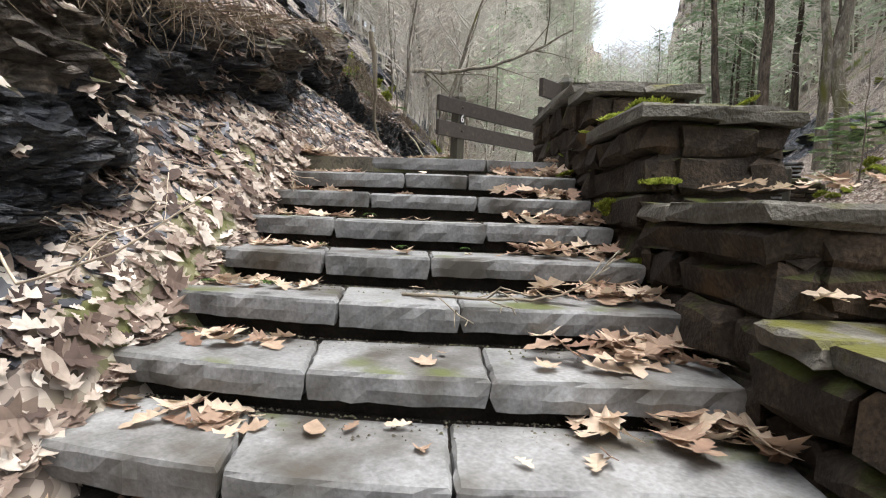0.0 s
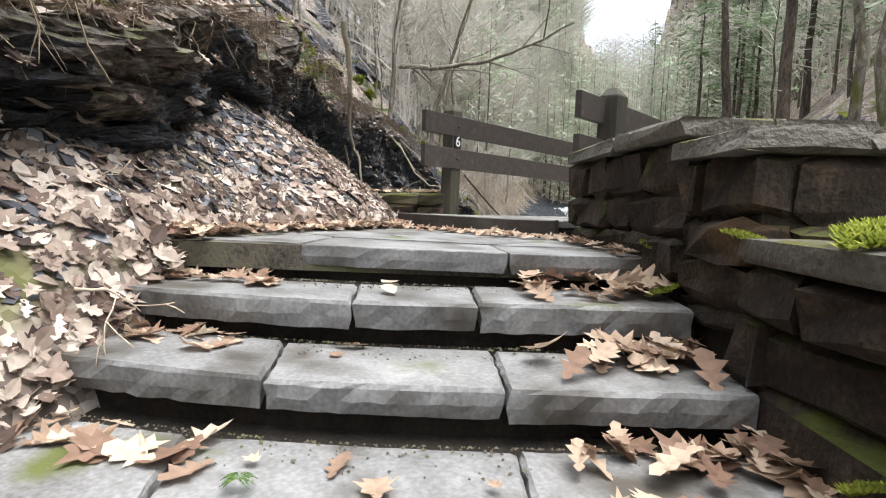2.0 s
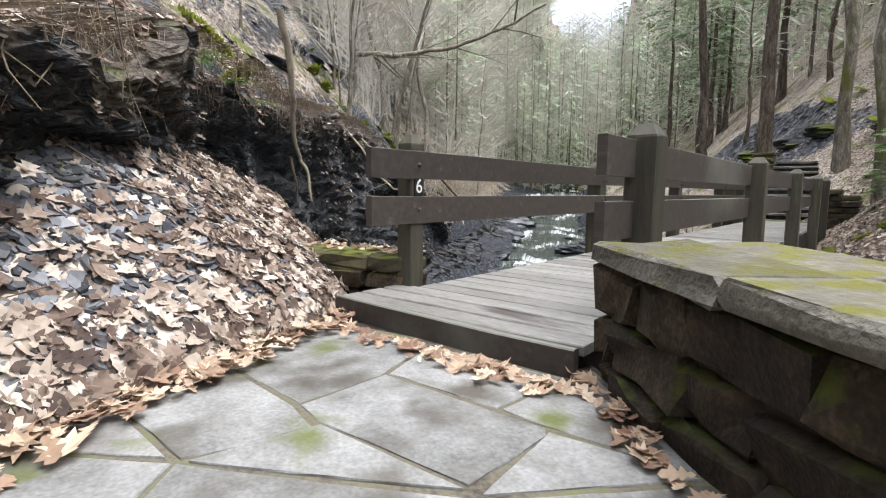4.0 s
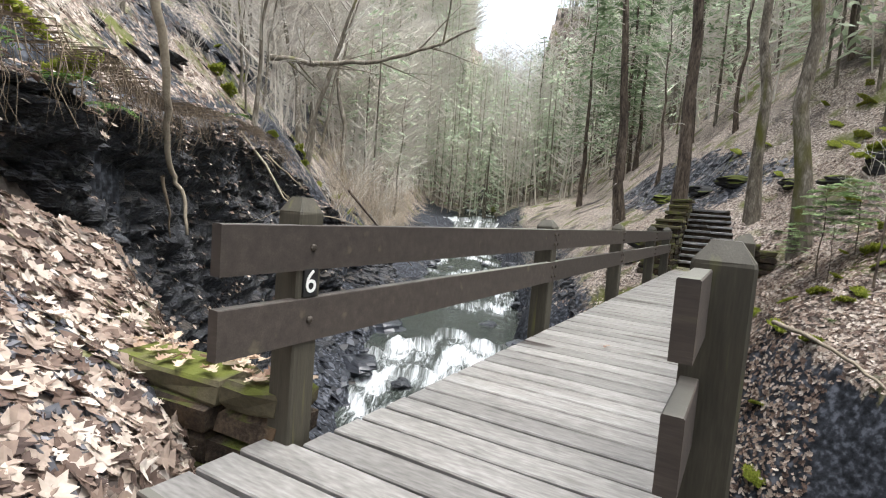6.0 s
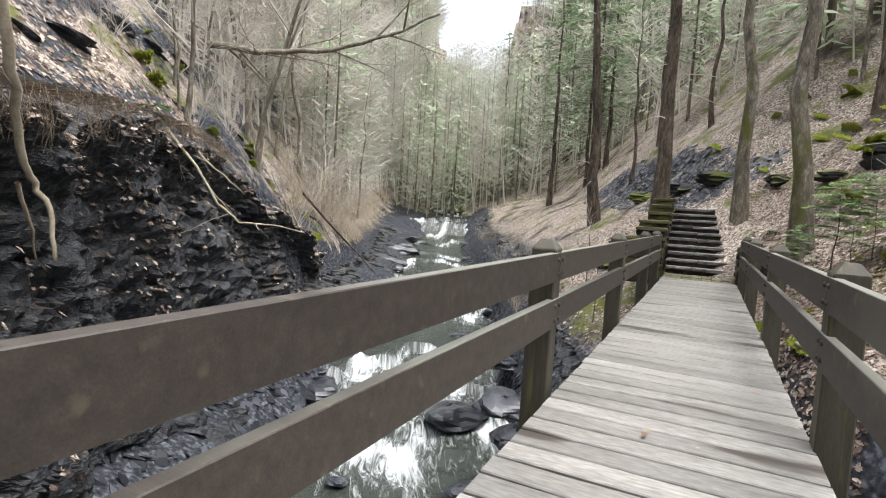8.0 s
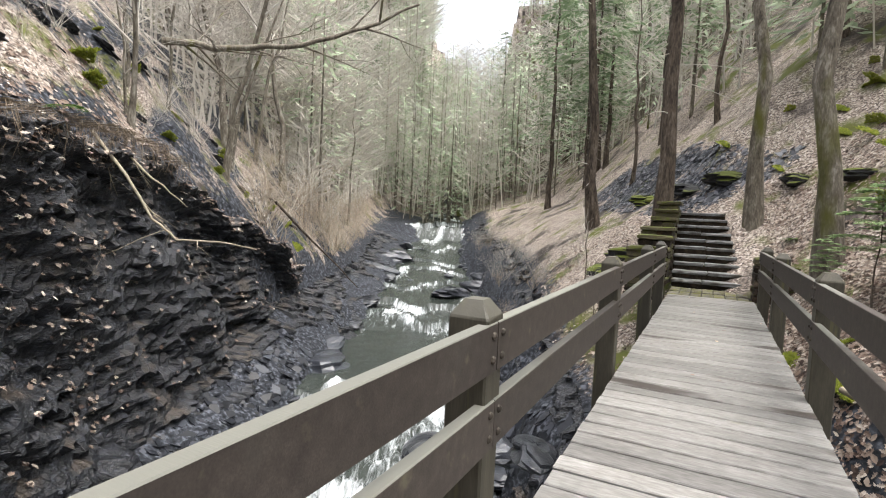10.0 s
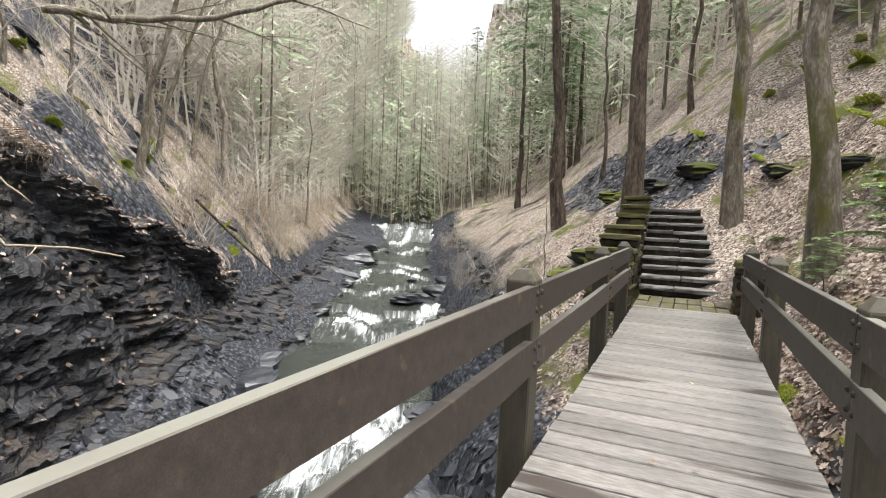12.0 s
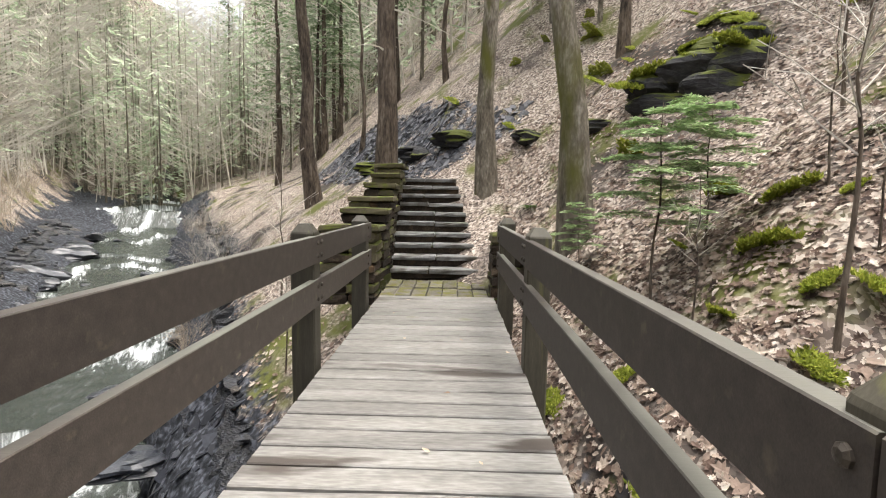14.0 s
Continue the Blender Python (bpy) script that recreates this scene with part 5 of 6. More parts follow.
def litter(name, label, count, sampler, seed, size=(0.06, 0.15), mat=None, kinds=(0, 1, 1, 2), curl=0.35, keep=None, steep=0.45):
    r = random.Random(seed)
    P = np.array([sampler(r) for _ in range(count)])
    h, n = normals_at(P)
    b = Build()
    for i in range(count):
        if n[i, 2] < steep or (keep and not keep(P[i, 0], P[i, 1], h[i])):
            continue
        leaf(b, r, (P[i, 0], P[i, 1], h[i]), n[i], size[0] + (size[1] - size[0]) * r.random() ** 1.5, r.choice(kinds), curl)
    tagged(b.ob(name, mat or M_leaf), label, "leaves", kind="stuff")


def talus_point(r):
    while True:
        v = -6.2 + 10.0 * r.random()
        u = float(np.interp(v, *BANK_FOOT)) + 0.04 - (1.15 + 0.6 * (v > 0)) * r.random() ** 1.9
        x, y = W(u, v)
        if y < -0.1 or x < -1.2:
            return x, y


litter("leaf_litter", "thick litter of dead brown maple and oak leaves on the bank", 4000, talus_point, 1, (0.06, 0.17))
def mound_point(r):
    return -4.6 + 3.8 * r.random(), -1.4 + 3.6 * r.random()


litter("leaf_litter", "dead maple leaves heaped on the mound by the bridge", 3200, mound_point, 21, (0.07, 0.18), steep=0.2, keep=lambda x, y, z: z > -1.2 and not (x > -2.2 and y > -0.1 and y < 0.45) and (x + y) < -1.2)
litter("leaf_litter", "dead leaves on the slope above the cliff", 4200,
       lambda r: (lambda s, o: tuple(float(c[0]) for c in (lambda q: (q[0] - q[4] * o, q[1] + q[3] * o))(polyline(CLIFF, CTOP, np.array([s])))))(3.5 + 26 * r.random(), 0.25 + 3.5 * r.random() ** 1.4), 2, (0.08, 0.2))
litter("leaf_litter", "dead leaves and stalks on the bank above the stairs", 3000,
       lambda r: (lambda s, o: tuple(float(c[0]) for c in (lambda q: (q[0] - q[4] * o, q[1] + q[3] * o))(polyline(CLIFF, CTOP, np.array([s])))))(5 + 9 * r.random(), 0.15 + 2.2 * r.random() ** 1.2), 12, (0.07, 0.16))
litter("leaf_litter", "dead leaves on the slope beside the footbridge", 17000, lambda r: (0.95 + 8.5 * r.random() ** 1.2, 5.5 + 13.5 * r.random()), 3, (0.05, 0.13),
       keep=lambda x, y, z: not (y > 13.4 and x < 1.1))
litter("leaf_litter", "dead maple leaves lying thick beside the railing", 7000, lambda r: (0.92 + 3.4 * r.random() ** 1.2, 5.5 + 7.5 * r.random()), 33, (0.05, 0.13))
litter("leaf_litter", "dead leaves beside the first post of the footbridge", 1500, lambda r: (0.95 + 3.0 * r.random(), -0.6 + 6.6 * r.random()), 31, (0.06, 0.15), keep=lambda x, y, z: z > -3.4)
litter("leaf_litter", "dead leaves on the bank below the path", 2600, lambda r: (-0.95 - 4.5 * r.random(), 8.5 + 13 * r.random()), 4, (0.06, 0.15), keep=lambda x, y, z: z > -2.2)


rq = random.Random(25)
turf = Build()
for p, ox, oy in rq.choices(CLIFF_LIP, k=3600):
    leaf(turf, rq, (p[0] + jit(rq, 0.05), p[1] + jit(rq, 0.05), p[2] + 0.02), (ox * 0.4, oy * 0.4, 1), 0.06 + 0.1 * rq.random(), rq.choice((0, 1, 2)), 0.4)
for p, ox, oy in rq.choices(CLIFF_FACE, k=2400):
    leaf(turf, rq, (p[0] + ox * 0.03, p[1] + oy * 0.03, p[2] + 0.02), (ox * 0.8, oy * 0.8, 1), 0.05 + 0.09 * rq.random(), rq.choice((0, 1, 2)), 0.4)
tagged(turf.ob("leaf_litter", M_leaf), "dead leaves caught on the cliff's edge and ledges", "leaves", kind="stuff")


def chips(P, seed, big, label, mat=None):
    r = random.Random(seed)
    b = Build()
    P = np.array(P)
    h, n = normals_at(P)
    for i in range(len(P)):
        if n[i, 2] < 0.4:
            continue
        s = (0.02 + 0.08 * r.random() ** 2) * big
        nn = (Vector(n[i]) + Vector((jit(r, 0.45), jit(r, 0.45), 0))).normalized()
        a = nn.orthogonal().normalized()
        a.rotate(Matrix.Rotation(r.random() * 6.283, 3, nn))
        c = nn.cross(a)
        p = Vector((*P[i], h[i])) + nn * 0.012
        k = r.randint(4, 5)
        ring = [p + (a * math.cos(6.283 * q / k) * (0.7 + 0.6 * r.random()) + c * math.sin(6.283 * q / k) * 0.6) * s for q in range(k)]
        b.add(ring + [q - nn * 0.014 for q in ring], [tuple(range(k))] + [(q, k + q, k + (q + 1) % k, (q + 1) % k) for q in range(k)])
    tagged(b.ob("shale_chips", mat or M_chip), label, "rubble", kind="stuff")


rc = random.Random(10)
chips([(lambda v: W(float(np.interp(v, *BANK_FOOT)) - 0.15 - 1.5 * rc.random() ** 0.7, v))(-6.2 + 7.6 * rc.random()) for _ in range(8000)], 9, 0.72, "loose blue-grey shale chips on the bank")
scree = []
while len(scree) < 2600:
    y = 18 + 14 * rc.random()
    x = float(np.interp(y, HILL[3:, 1], HILL[3:, 0])) - 1.8 + 4.6 * rc.random()
    if land([(x, y)])[1][0] > 0.35:
        scree.append((x, y))
chips(scree, 19, 1.9, "dark shale scree below the ledge")
shore = []
while len(shore) < 2600:
    x, y = -13 + 11 * rc.random(), 1.5 + 14 * rc.random()
    if float(along(np.array([(x, y)]), CLIFF, (CTOP,))[0][0]) > 0.1 and land([(x, y)])[1][0] > 0.6:
        shore.append((x, y))
chips(shore, 29, 3.0, "black shale rubble on the shore under the cliff", M_chipd)

# leaves lying on the steps, drifted against the wall and the bank
rl = random.Random(14)
drift = Build()
for i, (v0, z0, _) in enumerate(STEPS):
    for _ in range(40):
        u = 0.21 - 0.62 * rl.random() ** 1.5
        v = v0 + 0.42 - 0.32 * rl.random() ** 1.6
        leaf(drift, rl, W(u, v, z0 + 0.06 * rl.random()), (jit(rl, 0.3), jit(rl, 0.3), 1), 0.09 + 0.12 * rl.random(), rl.choice((0, 1, 1)), 0.4, 0.006)
    for _ in range(24):
        u = -2.15 + 0.7 * rl.random() ** 1.3
        leaf(drift, rl, W(u, v0 + bow(u) + 0.2 + 0.24 * rl.random(), z0), (0, 0, 1), 0.08 + 0.1 * rl.random(), rl.choice((0, 1)), 0.35, 0.006)
    for _ in range(5):
        u = -1.7 + 1.7 * rl.random()
        leaf(drift, rl, W(u, v0 + bow(u) + 0.12 + 0.28 * rl.random(), z0), (0, 0, 1), 0.05 + 0.1 * rl.random(), rl.choice((0, 1, 2)), 0.2, 0.004)
for _ in range(120):
    t = rl.random()
    x, y = -1.25 + 2.1 * t + jit(rl, 0.08), -0.72 - 0.05 * t - 0.16 * rl.random() ** 2
    leaf(drift, rl, (x, y, -0.125), (0, -0.3, 1), 0.05 + 0.09 * rl.random(), rl.choice((0, 1)), 0.4, 0.006)
for _ in range(60):
    v = -1.0 - 1.4 * rl.random()
    leaf(drift, rl, W(0.2 - 0.12 * rl.random(), v, -0.125), (0, 0, 1), 0.05 + 0.08 * rl.random(), rl.choice((0, 1)), 0.4, 0.006)
for _ in range(330):
    v = -2.3 + 2.6 * rl.random()
    leaf(drift, rl, W(float(np.interp(v, *BANK_FOOT)) + 0.16 - 0.34 * rl.random() ** 0.8, v, -0.12 + 0.03 * rl.random()), (0, 0, 1), 0.06 + 0.1 * rl.random(), rl.choice((0, 1)), 0.4, 0.006)
for _ in range(90):
    v = -5.25 - 1.2 * rl.random()
    leaf(drift, rl, W(0.35 + 0.6 * rl.random(), v, -0.845), (jit(rl, 0.2), jit(rl, 0.2), 1), 0.06 + 0.1 * rl.random(), rl.choice((0, 1)), 0.4, 0.006)
for _ in range(40):
    v = -4.3 - 0.9 * rl.random()
    leaf(drift, rl, W(0.35 + 0.6 * rl.random(), v, -0.445), (0, 0, 1), 0.04 + 0.08 * rl.random(), rl.choice((0, 1)), 0.4, 0.006)
for _ in range(60):
    leaf(drift, rl, (-2.15 + 1.2 * rl.random(), 0.0 + 0.3 * rl.random(), 0.23), (0, 0, 1), 0.05 + 0.08 * rl.random(), rl.choice((0, 1)), 0.4, 0.006)
for _ in range(18):
    leaf(drift, rl, (-0.7 + 1.4 * rl.random(), -0.4 + 13.6 * rl.random(), 0.002), (0, 0, 1), 0.03 + 0.04 * rl.random(), rl.choice((0, 1, 2)), 0.2, 0.004)
crumbs = Build()
for v0, z0, _ in STEPS:
    for _ in range(380):
        u = -2.1 + 2.3 * rl.random()
        v = v0 + bow(u) + 0.46 - 0.2 * rl.random() ** 4
        p = Vector(W(u, v, z0 + 0.006))
        k, a = 0.003 + 0.008 * rl.random() ** 2, rl.random() * 6.283
        crumbs.add([p + Vector((math.cos(a + q * 2.1) * k, math.sin(a + q * 2.1) * k, -0.004)) for q in range(3)] + [p + Vector((0, 0, k * 0.3))], [(0, 1, 3), (1, 2, 3), (2, 0, 3)])
tagged(crumbs.ob("soil_crumbs", M_joint), "dark soil crumbs and bark bits on the treads", "soil", kind="stuff")
tagged(drift.ob("leaf_drift", M_leafB), "dry tan oak and maple leaves drifted on the steps", "leaves", kind="stuff")

# ---- rocks ----
def boulder(name, seed, size, mat, label="", parent=None, layers=0.09, rough=0.22, group=""):
    """A lump of layered rock, flat-bedded, round its own centre."""
    r = random.Random(seed)
    nu, nv = 18, 11
    ph = [r.random() * 6.283 for _ in range(6)]
    verts = []
    for j in range(nv):
        t = math.pi * j / (nv - 1)
        for i in range(nu):
            w = 6.283 * i / nu
            lay = math.floor(math.cos(t) * size[2] / layers + 0.4 * math.sin(w + ph[4]))
            k = 1 + rough * (math.sin(2 * w + ph[0] + 2 * t) * 0.5 + math.sin(3 * w + ph[1]) * 0.35 + (hash1(lay, seed, math.floor(w * 1.3)) - 0.5) * 0.9 + (r.random() - 0.5) * 0.25)
            sq = abs(math.sin(t)) ** 0.55
            verts.append((size[0] * k * sq * math.cos(w), size[1] * k * sq * math.sin(w), size[2] * math.cos(t) * (1 + 0.12 * math.sin(w * 2 + ph[2]))))
    faces = [(j * nu + i, (j + 1) * nu + i, (j + 1) * nu + (i + 1) % nu, j * nu + (i + 1) % nu) for j in range(nv - 1) for i in range(nu)]
    b = Build()
    b.add(verts, faces)
    o = b.ob(name, mat, parent)
    return tagged(o, label, "rock", group) if not parent else o


rk = random.Random(61)
rocks = [boulder("stream_rock", 70 + i, (0.6, 0.45, 0.2), M_rock, "dark wet layered rock in the stream", layers=0.07, rough=0.34, group="rocks along the stream") for i in range(4)]
sx, sy, sz, sdx, sdy, _ = polyline(STREAM, WATER, np.arange(28, 80, 0.55))
used = 0
for i in range(len(sx)):
    for side in (1, -1):
        for _ in range(1 + (rk.random() < 0.35)):
            w = side * (float(np.interp(sy[i], (6, 11, 26, 45), (2.3, 2.8, 2.8, 2.2))) + 1.0 * rk.random())
            if rk.random() < 0.07:
                w *= 0.4
            x, y = float(sx[i] + sdy[i] * w), float(sy[i] - sdx[i] * w)
            m = pose(x, y, float(sz[i]) + jit(rk, 0.08), jit(rk, 12), jit(rk, 12), rk.random() * 360) @ Matrix.Scale(0.45 + 1.1 * rk.random() ** 2, 4)
            if used < 4:
                rocks[used].matrix_world = m
            else:
                copy_thing(rocks[used % 4], m)
            used += 1
for x, y, z, s, lab in ((-5.2, 14.6, -3.2, 1.7, 0), (-3.6, 10.6, -2.9, 1.8, 0), (-2.3, 9.3, -2.2, 1.4, 0)):
    copy_thing(rocks[int(abs(x * 7)) % 4], pose(x, y, z, jit(rk, 10), jit(rk, 10), rk.random() * 360) @ Matrix.Scale(s, 4))

ledge = empty("mossy_rock_ledge", "undercut dark rock ledge capped with green moss on the slope", "rock")
for k, (x, y, dz, sc) in enumerate(((3.75, 16.1, 0.08, (0.6, 0.5, 0.26)), (4.2, 15.65, 0.1, (0.65, 0.5, 0.3)), (4.65, 15.2, 0.12, (0.5, 0.45, 0.3)),
                                     (4.35, 15.2, -0.05, (0.55, 0.4, 0.25)), (3.8, 15.7, -0.12, (0.6, 0.35, 0.22)), (4.95, 15.5, 0.1, (0.45, 0.4, 0.28)), (4.5, 15.9, 0.1, (0.5, 0.45, 0.28)))):
    o = boulder("ledge_rock", 91 + k, sc, M_ledge, parent=ledge, layers=0.22, rough=0.3)
    o.matrix_basis = pose(x, y, zland(x, y) + dz, 0, 0, -45)
for x, y, s in ((-0.9, 21.4, 0.7), (0.3, 20.6, 0.8), (-2.4, 23.3, 0.8), (-2.3, 18.2, 0.7), (-2.9, 17.8, 0.65), (-2.5, 17.1, 0.6), (2.9, 16.6, 0.5), (1.9, 18.6, 0.6)):
    o = boulder("shale_outcrop", int(x * 100 + 500), (0.9 * s, 0.5 * s, 0.3 * s), M_ledge, "dark shale outcrop in the bank", layers=0.06, rough=0.4)
    o.matrix_world = pose(x, y, zland(x, y) - 0.02, 0, 0, 30 + jit(rk, 20))
mr = boulder("mossy_rock", 99, (0.2, 0.14, 0.22), M_ledge, "dark shale knob topped with bright moss")
mr.matrix_world = pose(-0.62, -3.42, 0.5, 0, 0, 40)

# ---- moss, ferns, roots ----
def moss_clump(name, seed, size, n, label):
    r = random.Random(seed)
    b = Build()
    for _ in range(n):
        w, d = r.random() * 6.283, math.sqrt(r.random())
        d *= 0.75 + 0.25 * math.sin(3 * w + 1) * math.sin(2 * w)
        p = Vector((size[0] * d * math.cos(w), size[1] * d * math.sin(w), size[2] * (1 - d * d)))
        for _ in range(3):
            a = r.random() * 6.283
            spray(b, r, p, (math.cos(a), math.sin(a), 0.5 + r.random()), 0.03 + 0.025 * r.random(), 0.008)
    return tagged(b.ob(name, M_mossm), label, "moss", kind="stuff")


mc = moss_clump("moss_cushion", 1, (0.2, 0.14, 0.022), 300, "cushion of bright green moss")
mc.matrix_world = pose(-0.62, -3.4, 0.7)
for u, v, z in ((0.25, -3.12, 0.0), (0.22, -3.75, -0.55), (0.3, -4.25, -0.42), (0.24, -2.42, -0.1), (0.2, -2.65, -0.26), (0.3, -3.6, 0.03), (0.35, -3.9, 0.03), (0.75, -4.2, 0.02), (0.26, -4.1, -0.85)):
    copy_thing(mc, pose(*W(u, v, z), jit(rk, 25), jit(rk, 25), rk.random() * 360) @ Matrix.Scale(0.45 + 0.5 * rk.random(), 4))
for x, y in ((2.35, 9.55), (2.05, 10.1), (2.9, 10.9), (1.5, 9.4), (1.62, 10.6), (1.9, 8.8), (3.4, 11.4), (2.6, 11.9), (2.9, 10.2), (3.3, 12.5), (3.2, 9.9), (3.6, 10.9), (2.35, 10.5), (2.6, 9.7), (1.25, 8.5), (1.1, 10.9), (3.9, 10.6), (1.3, 7.6)):
    copy_thing(mc, pose(x, y, zland(x, y) + 0.02, -20, -25, rk.random() * 360) @ Matrix.Scale(0.9 + 0.9 * rk.random(), 4))
for x, y, dz in ((3.75, 16.0, 0.32), (4.2, 15.55, 0.38), (4.65, 15.1, 0.4), (4.5, 15.75, 0.36), (4.95, 15.4, 0.36), (3.5, 16.2, 0.28), (4.0, 15.8, 0.36)):
    for _ in range(3):
        ax, ay = x + jit(rk, 0.3), y + jit(rk, 0.3)
        copy_thing(mc, pose(ax, ay, zland(x, y) + dz - 0.05, -15, -15, rk.random() * 360) @ Matrix.Scale(1.3 + 1.2 * rk.random(), 4))
for _ in range(26):
    ay = 14.5 + 8 * rk.random()
    ax = float(np.interp(ay, HILL[3:, 1], HILL[3:, 0])) + 1.5 + 5 * rk.random()
    copy_thing(mc, pose(ax, ay, zland(ax, ay) + 0.02, -20, -25, rk.random() * 360) @ Matrix.Diagonal((2.2, 1.6, 0.7, 1)) @ Matrix.Scale(0.6 + 1.0 * rk.random(), 4))
for _ in range(14):
    ay = 8 + 14 * rk.random()
    ax = float(np.interp(ay, CLIFF[:, 1], CLIFF[:, 0])) - 0.4 - 4 * rk.random()
    copy_thing(mc, pose(ax, ay, zland(ax, ay) + 0.02, 20, 30, rk.random() * 360) @ Matrix.Scale(1.5 + 1.5 * rk.random(), 4))
# shale breaking through the leaves across the stream
first = None
for i in range(60):
    ay = -1 + 21 * rk.random()
    ax = float(np.interp(ay, CLIFF[:, 1], CLIFF[:, 0])) - 0.8 - 6.5 * rk.random()
    m = pose(ax, ay, zland(ax, ay) - 0.1, jit(rk, 20), 30 + jit(rk, 15), 60 + jit(rk, 30)) @ Matrix.Scale(0.3 + 0.55 * rk.random(), 4)
    if first is None:
        first = boulder("shale_outcrop", 301, (0.95, 0.5, 0.24), M_shale, "dark shale breaking through the leafy slope", layers=0.06, rough=0.5, group="shale on the slope")
        first.matrix_world = m
    else:
        copy_thing(first, m)
for x, y, z, s in ((-3.9, 0.0, 2.35, 2.0), (-4.6, 0.8, 2.1, 2.0), (-0.95, -3.0, 1.12, 1.3), (-1.35, -2.6, 1.3, 1.2), (-3.3, -0.9, 1.78, 1.6)):
    copy_thing(mc, pose(x, y, z, 20, 30, rk.random() * 360) @ Matrix.Scale(s, 4))


def fern(name, seed, fronds, length, label):
    r = random.Random(seed)
    t = empty(name, label, "fern")
    for _ in range(fronds):
        b = Build()
        w = r.random() * 6.283
        d = Vector((math.cos(w), math.sin(w), 0.6))
        p = Vector((0, 0, 0))
        n = 14
        for i in range(n):
            q = p + d * length / n
            d = d + Vector((0, 0, -0.13))
            s = Vector((-math.sin(w), math.cos(w), 0))
            k = math.sin(math.pi * (i + 1.2) / (n + 1.5)) * length * 0.24
            for sg in (1, -1):
                spray(b, r, p, s * sg + d.normalized() * 0.35, k, 0.012 + k * 0.08)
            p = q
        b.ob("frond", M_fern, t)
    return t


fn = fern("fern", 5, 9, 0.36, "green fern hanging from the bank")
fn.matrix_world = pose(-3.45, -0.35, 1.98, 25, 20, 0)
for x, y, z, s in ((-1.2, -1.62, 0.22, 0.5), (-1.0, -1.8, 0.14, 0.4), (-4.3, 0.6, 2.0, 0.9), (-4.9, 1.3, 1.9, 0.8), (-9.6, 6.4, 2.9, 1.1)):
    copy_thing(fn, pose(x, y, z, jit(rk, 20), jit(rk, 20), rk.random() * 360) @ Matrix.Scale(s, 4))
for u, v, z, s in ((-1.65, -4.86, -0.955, 0.16), (-1.5, -4.4, -0.8, 0.12), (-1.05, -4.36, -0.8, 0.12), (-1.9, -4.9, -0.95, 0.14), (-0.7, -4.34, -0.8, 0.1), (-1.3, -3.85, -0.63, 0.14)):
    copy_thing(fn, pose(*W(u, v + 0.3, z), 0, 0, rk.random() * 360) @ Matrix.Scale(s, 4))
for x, y, s in ((1.75, 13.2, 0.9), (1.55, 15.8, 0.8), (4.3, 11.6, 0.8), (2.2, 9.2, 0.5)):
    copy_thing(fn, pose(x, y, zland(x, y), 0, 0, rk.random() * 360) @ Matrix.Scale(s, 4))


def hanging_roots():
    """Fine roots and dead grass that hang below the turf's edge."""
    r = random.Random(33)
    b = Build()
    for _ in range(1700):
        s = 4.0 + 24 * r.random()
        x, y, z, dx, dy, _ = polyline(CLIFF, CTOP, np.array([s]))
        o = float(np.interp(s, (8, 14), (0.3, 0.42))) + 0.3 * r.random()
        p = Vector((float(x[0] + dy[0] * o), float(y[0] - dx[0] * o), float(z[0]) + 0.08 - 0.2 * r.random()))
        ln = 0.06 + (0.34 if s < 12 else 0.7) * r.random() ** 2.5
        k = r.random() * 0.2
        out = Vector((float(dy[0]), float(-dx[0]), 0))
        pts = [p - out * 0.2, p + Vector((jit(r, 0.05), jit(r, 0.05), 0.02)), p + out * k * 0.4 + Vector((jit(r, 0.08), jit(r, 0.08), -ln * 0.5)), p + out * k * 0.3 + Vector((jit(r, 0.12), jit(r, 0.12), -ln))]
        rad = 0.003 + 0.005 * r.random() ** 3
        b.tube(pts, [rad, rad, rad * 0.8, rad * 0.4], 3)
    tagged(b.ob("hanging_roots", M_root), "fine roots and dead grass hanging below the turf", "roots", kind="stuff")


hanging_roots()


def limb(name, pts, rad, label, mat, category="branch", seed=0, twigs=0, sides=7, tip=0.35):
    r = random.Random(seed)
    b = Build()
    fine = []
    for a, c in zip(pts, pts[1:]):
        a, c = Vector(a), Vector(c)
        fine += [a.lerp(c, k / 4) + Vector((jit(r, rad * 0.5), jit(r, rad * 0.5), jit(r, rad * 0.5))) for k in range(4)]
    fine.append(Vector(pts[-1]))
    n = len(fine)
    b.tube(fine, [rad * (1 - (1 - tip) * i / (n - 1)) for i in range(n)], sides)
    for _ in range(twigs):
        i = r.randint(1, n - 2)
        d = (fine[i + 1] - fine[i]).normalized() * 0.6 + Vector((jit(r, 1), jit(r, 1), jit(r, 0.7)))
        branching(b, r, fine[i], d, rad * (16 + 22 * r.random()), rad * 0.35, 1, 4, kids=(1, 3), min_rad=0.003)
    return tagged(b.ob(name, mat, smooth=True), label, category)


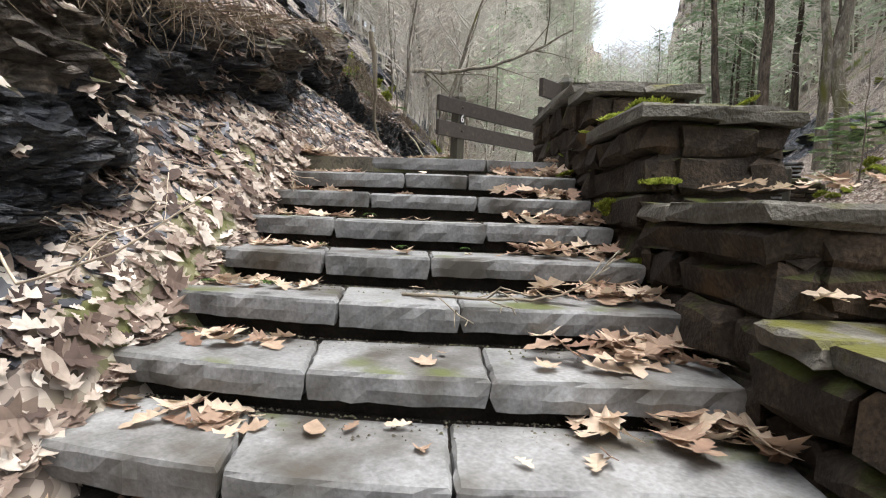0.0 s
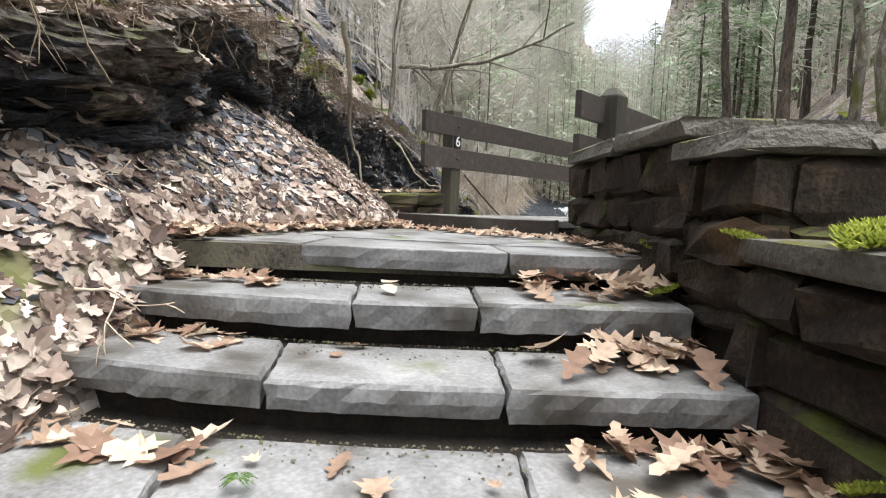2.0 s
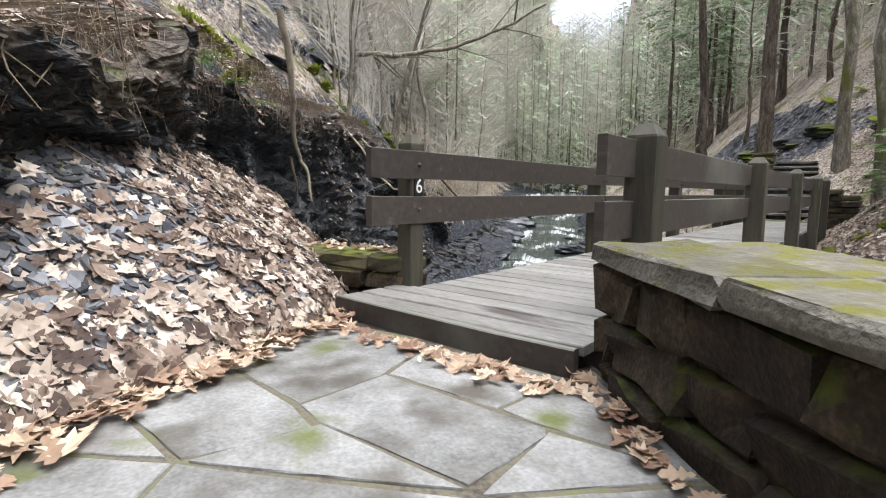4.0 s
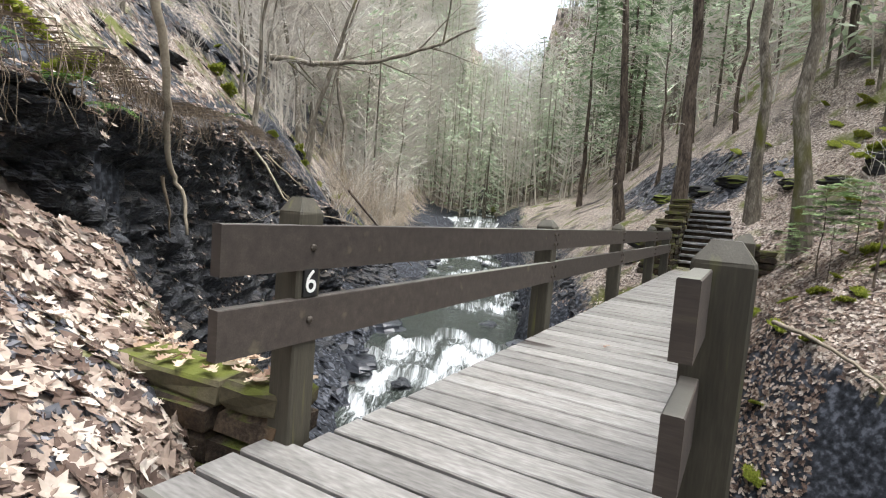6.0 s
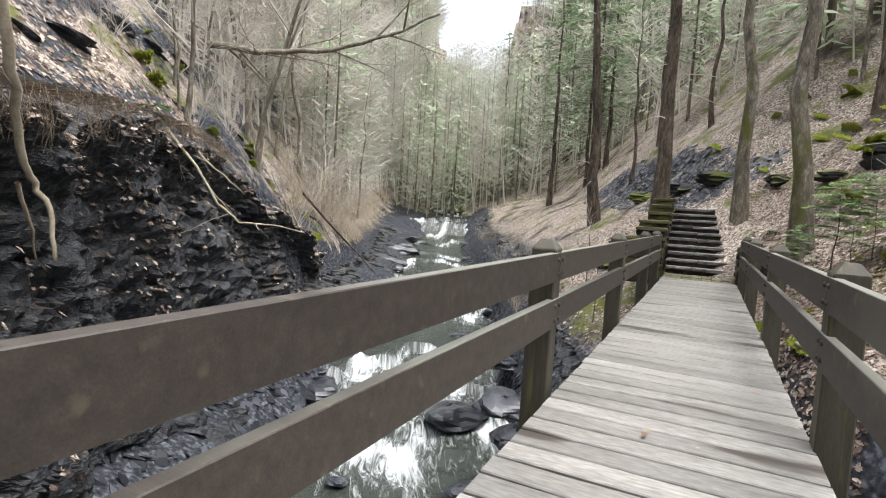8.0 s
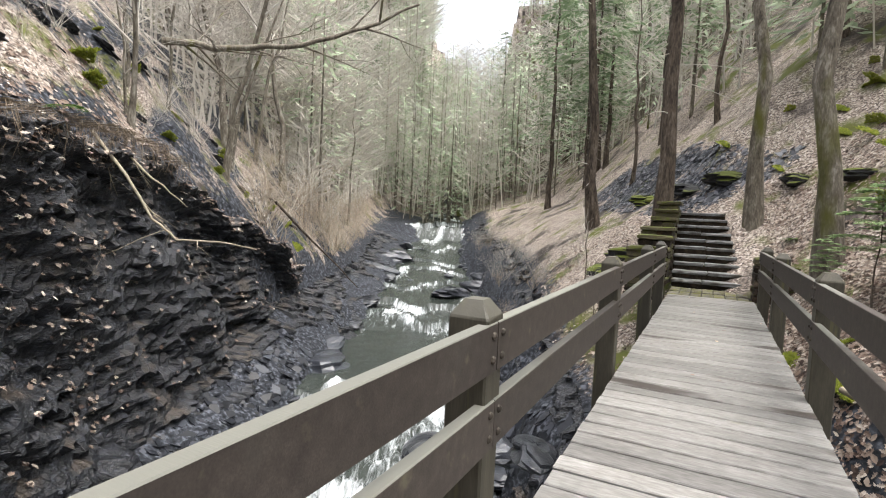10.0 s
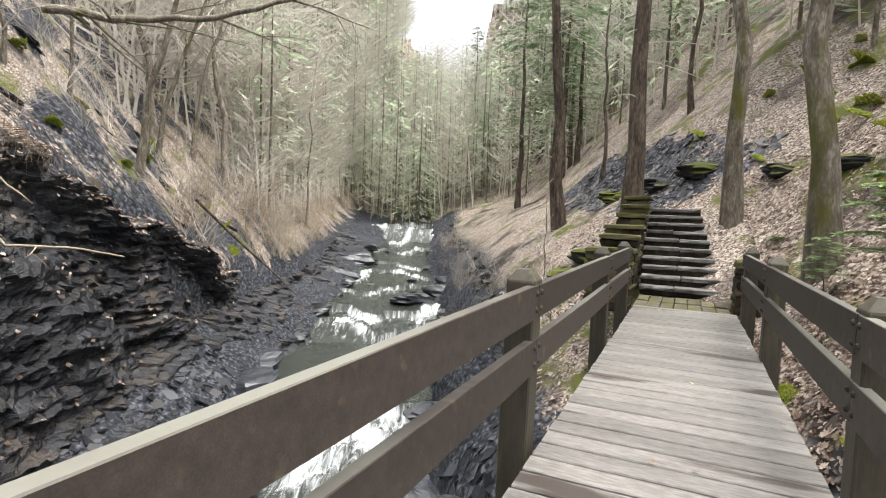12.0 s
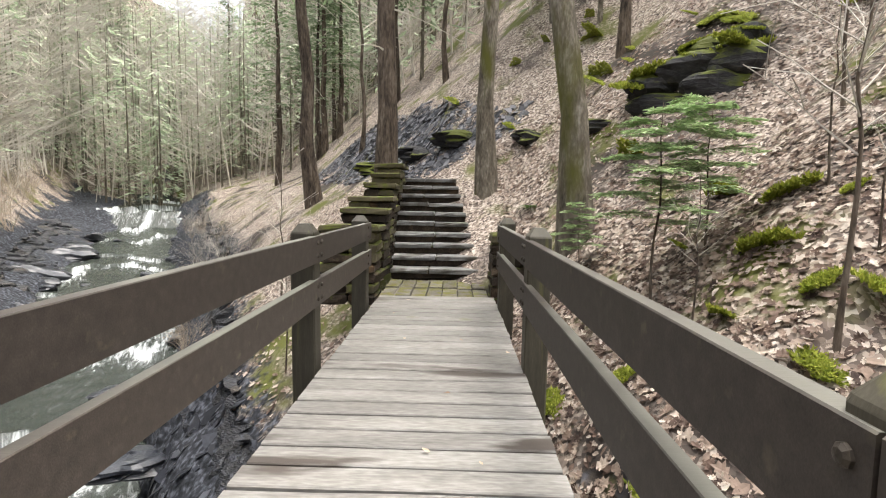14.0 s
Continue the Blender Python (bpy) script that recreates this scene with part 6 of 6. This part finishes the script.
limb("hanging_root", [(-5.6, 2.1, 3.5), (-5.75, 2.4, 2.7), (-5.95, 2.55, 2.0), (-6.15, 2.75, 1.35), (-6.1, 2.9, 1.05), (-5.95, 2.9, 0.5)], 0.06, "thick pale root hanging bent over the cliff", M_wood, "root", 1)
limb("hanging_root", [(-6.3, 2.7, 1.3), (-6.35, 2.85, 0.9), (-6.5, 3.0, 0.4)], 0.028, "thin dark root hanging on the cliff", M_root, "root", 2)
limb("fallen_branch", [(-10.8, 7.5, 2.75), (-9.9, 7.6, 1.9), (-9.4, 7.8, 1.1), (-9.0, 8.0, 0.75), (-8.6, 8.6, 0.7), (-8.3, 9.3, 0.55)], 0.035, "pale fallen branch hanging over the cliff", M_wood, "branch", 3, 5)
limb("fallen_branch", [(-11.0, 8.0, 2.6), (-10.0, 8.2, 1.9), (-9.5, 8.6, 1.35)], 0.03, "pale broken branch on the cliff edge", M_wood, "branch", 4, 2)
limb("dead_trunk", [(-14.2, 11.2, 5.9), (-13.0, 12.6, 6.0), (-11.6, 14.0, 6.4), (-10.2, 15.2, 7.1), (-8.8, 16.2, 8.0)], 0.11, "bare limb leaning out over the stream", M_barkB, "branch", 5, 12)
limb("fallen_log", [(1.35, 8.9, -0.35), (1.8, 8.2, -0.4), (2.3, 7.3, -0.55), (2.6, 6.6, -0.75)], 0.045, "pale rotten branch lying beside the footbridge", M_wood, "branch", 6, 0)
limb("fallen_log", [(-13.5, 15.0, 1.6), (-12.6, 16.6, -0.2), (-12.0, 17.8, -1.5)], 0.05, "dark fallen trunk on the bank", M_barkA, "log", 7, 0)
limb("twig", [W(-1.0, -4.86, -0.94), W(-0.72, -4.98, -0.93), W(-0.5, -5.02, -0.925), W(-0.38, -5.0, -0.9), W(-0.28, -4.98, -0.86)], 0.008, "pale dry twig on the step", M_wood, "twig", 8, 4, 5)
limb("twig", [W(-2.3, -5.3, -0.7), W(-2.05, -5.5, -0.85), W(-1.75, -5.55, -0.75), W(-1.5, -5.45, -0.55)], 0.006, "dry stalk arching over the steps", M_tan, "twig", 9, 3, 5)
limb("twig", [W(-2.6, -5.6, -0.6), W(-2.3, -5.9, -0.95), W(-2.1, -6.2, -1.2)], 0.006, "dry stalk on the bank", M_tan, "twig", 10, 3, 5)
for i in range(26):
    u, v = -2.1 - 0.8 * rk.random(), -5.6 + 7.4 * rk.random()
    x, y = W(u, v)
    z = zland(x, y) + 0.03
    a = rk.random() * 6.283
    l = 0.2 + 0.5 * rk.random()
    x2, y2 = x + l * math.cos(a), y + l * math.sin(a)
    limb("twig", [(x, y, z), ((x + x2) / 2, (y + y2) / 2, (z + zland(x2, y2)) / 2 + 0.06), (x2, y2, zland(x2, y2) + 0.03)], 0.004 + 0.005 * rk.random(), "dry twig among the leaves", M_tan if i % 2 else M_root, "twig", 100 + i, 2, 4)
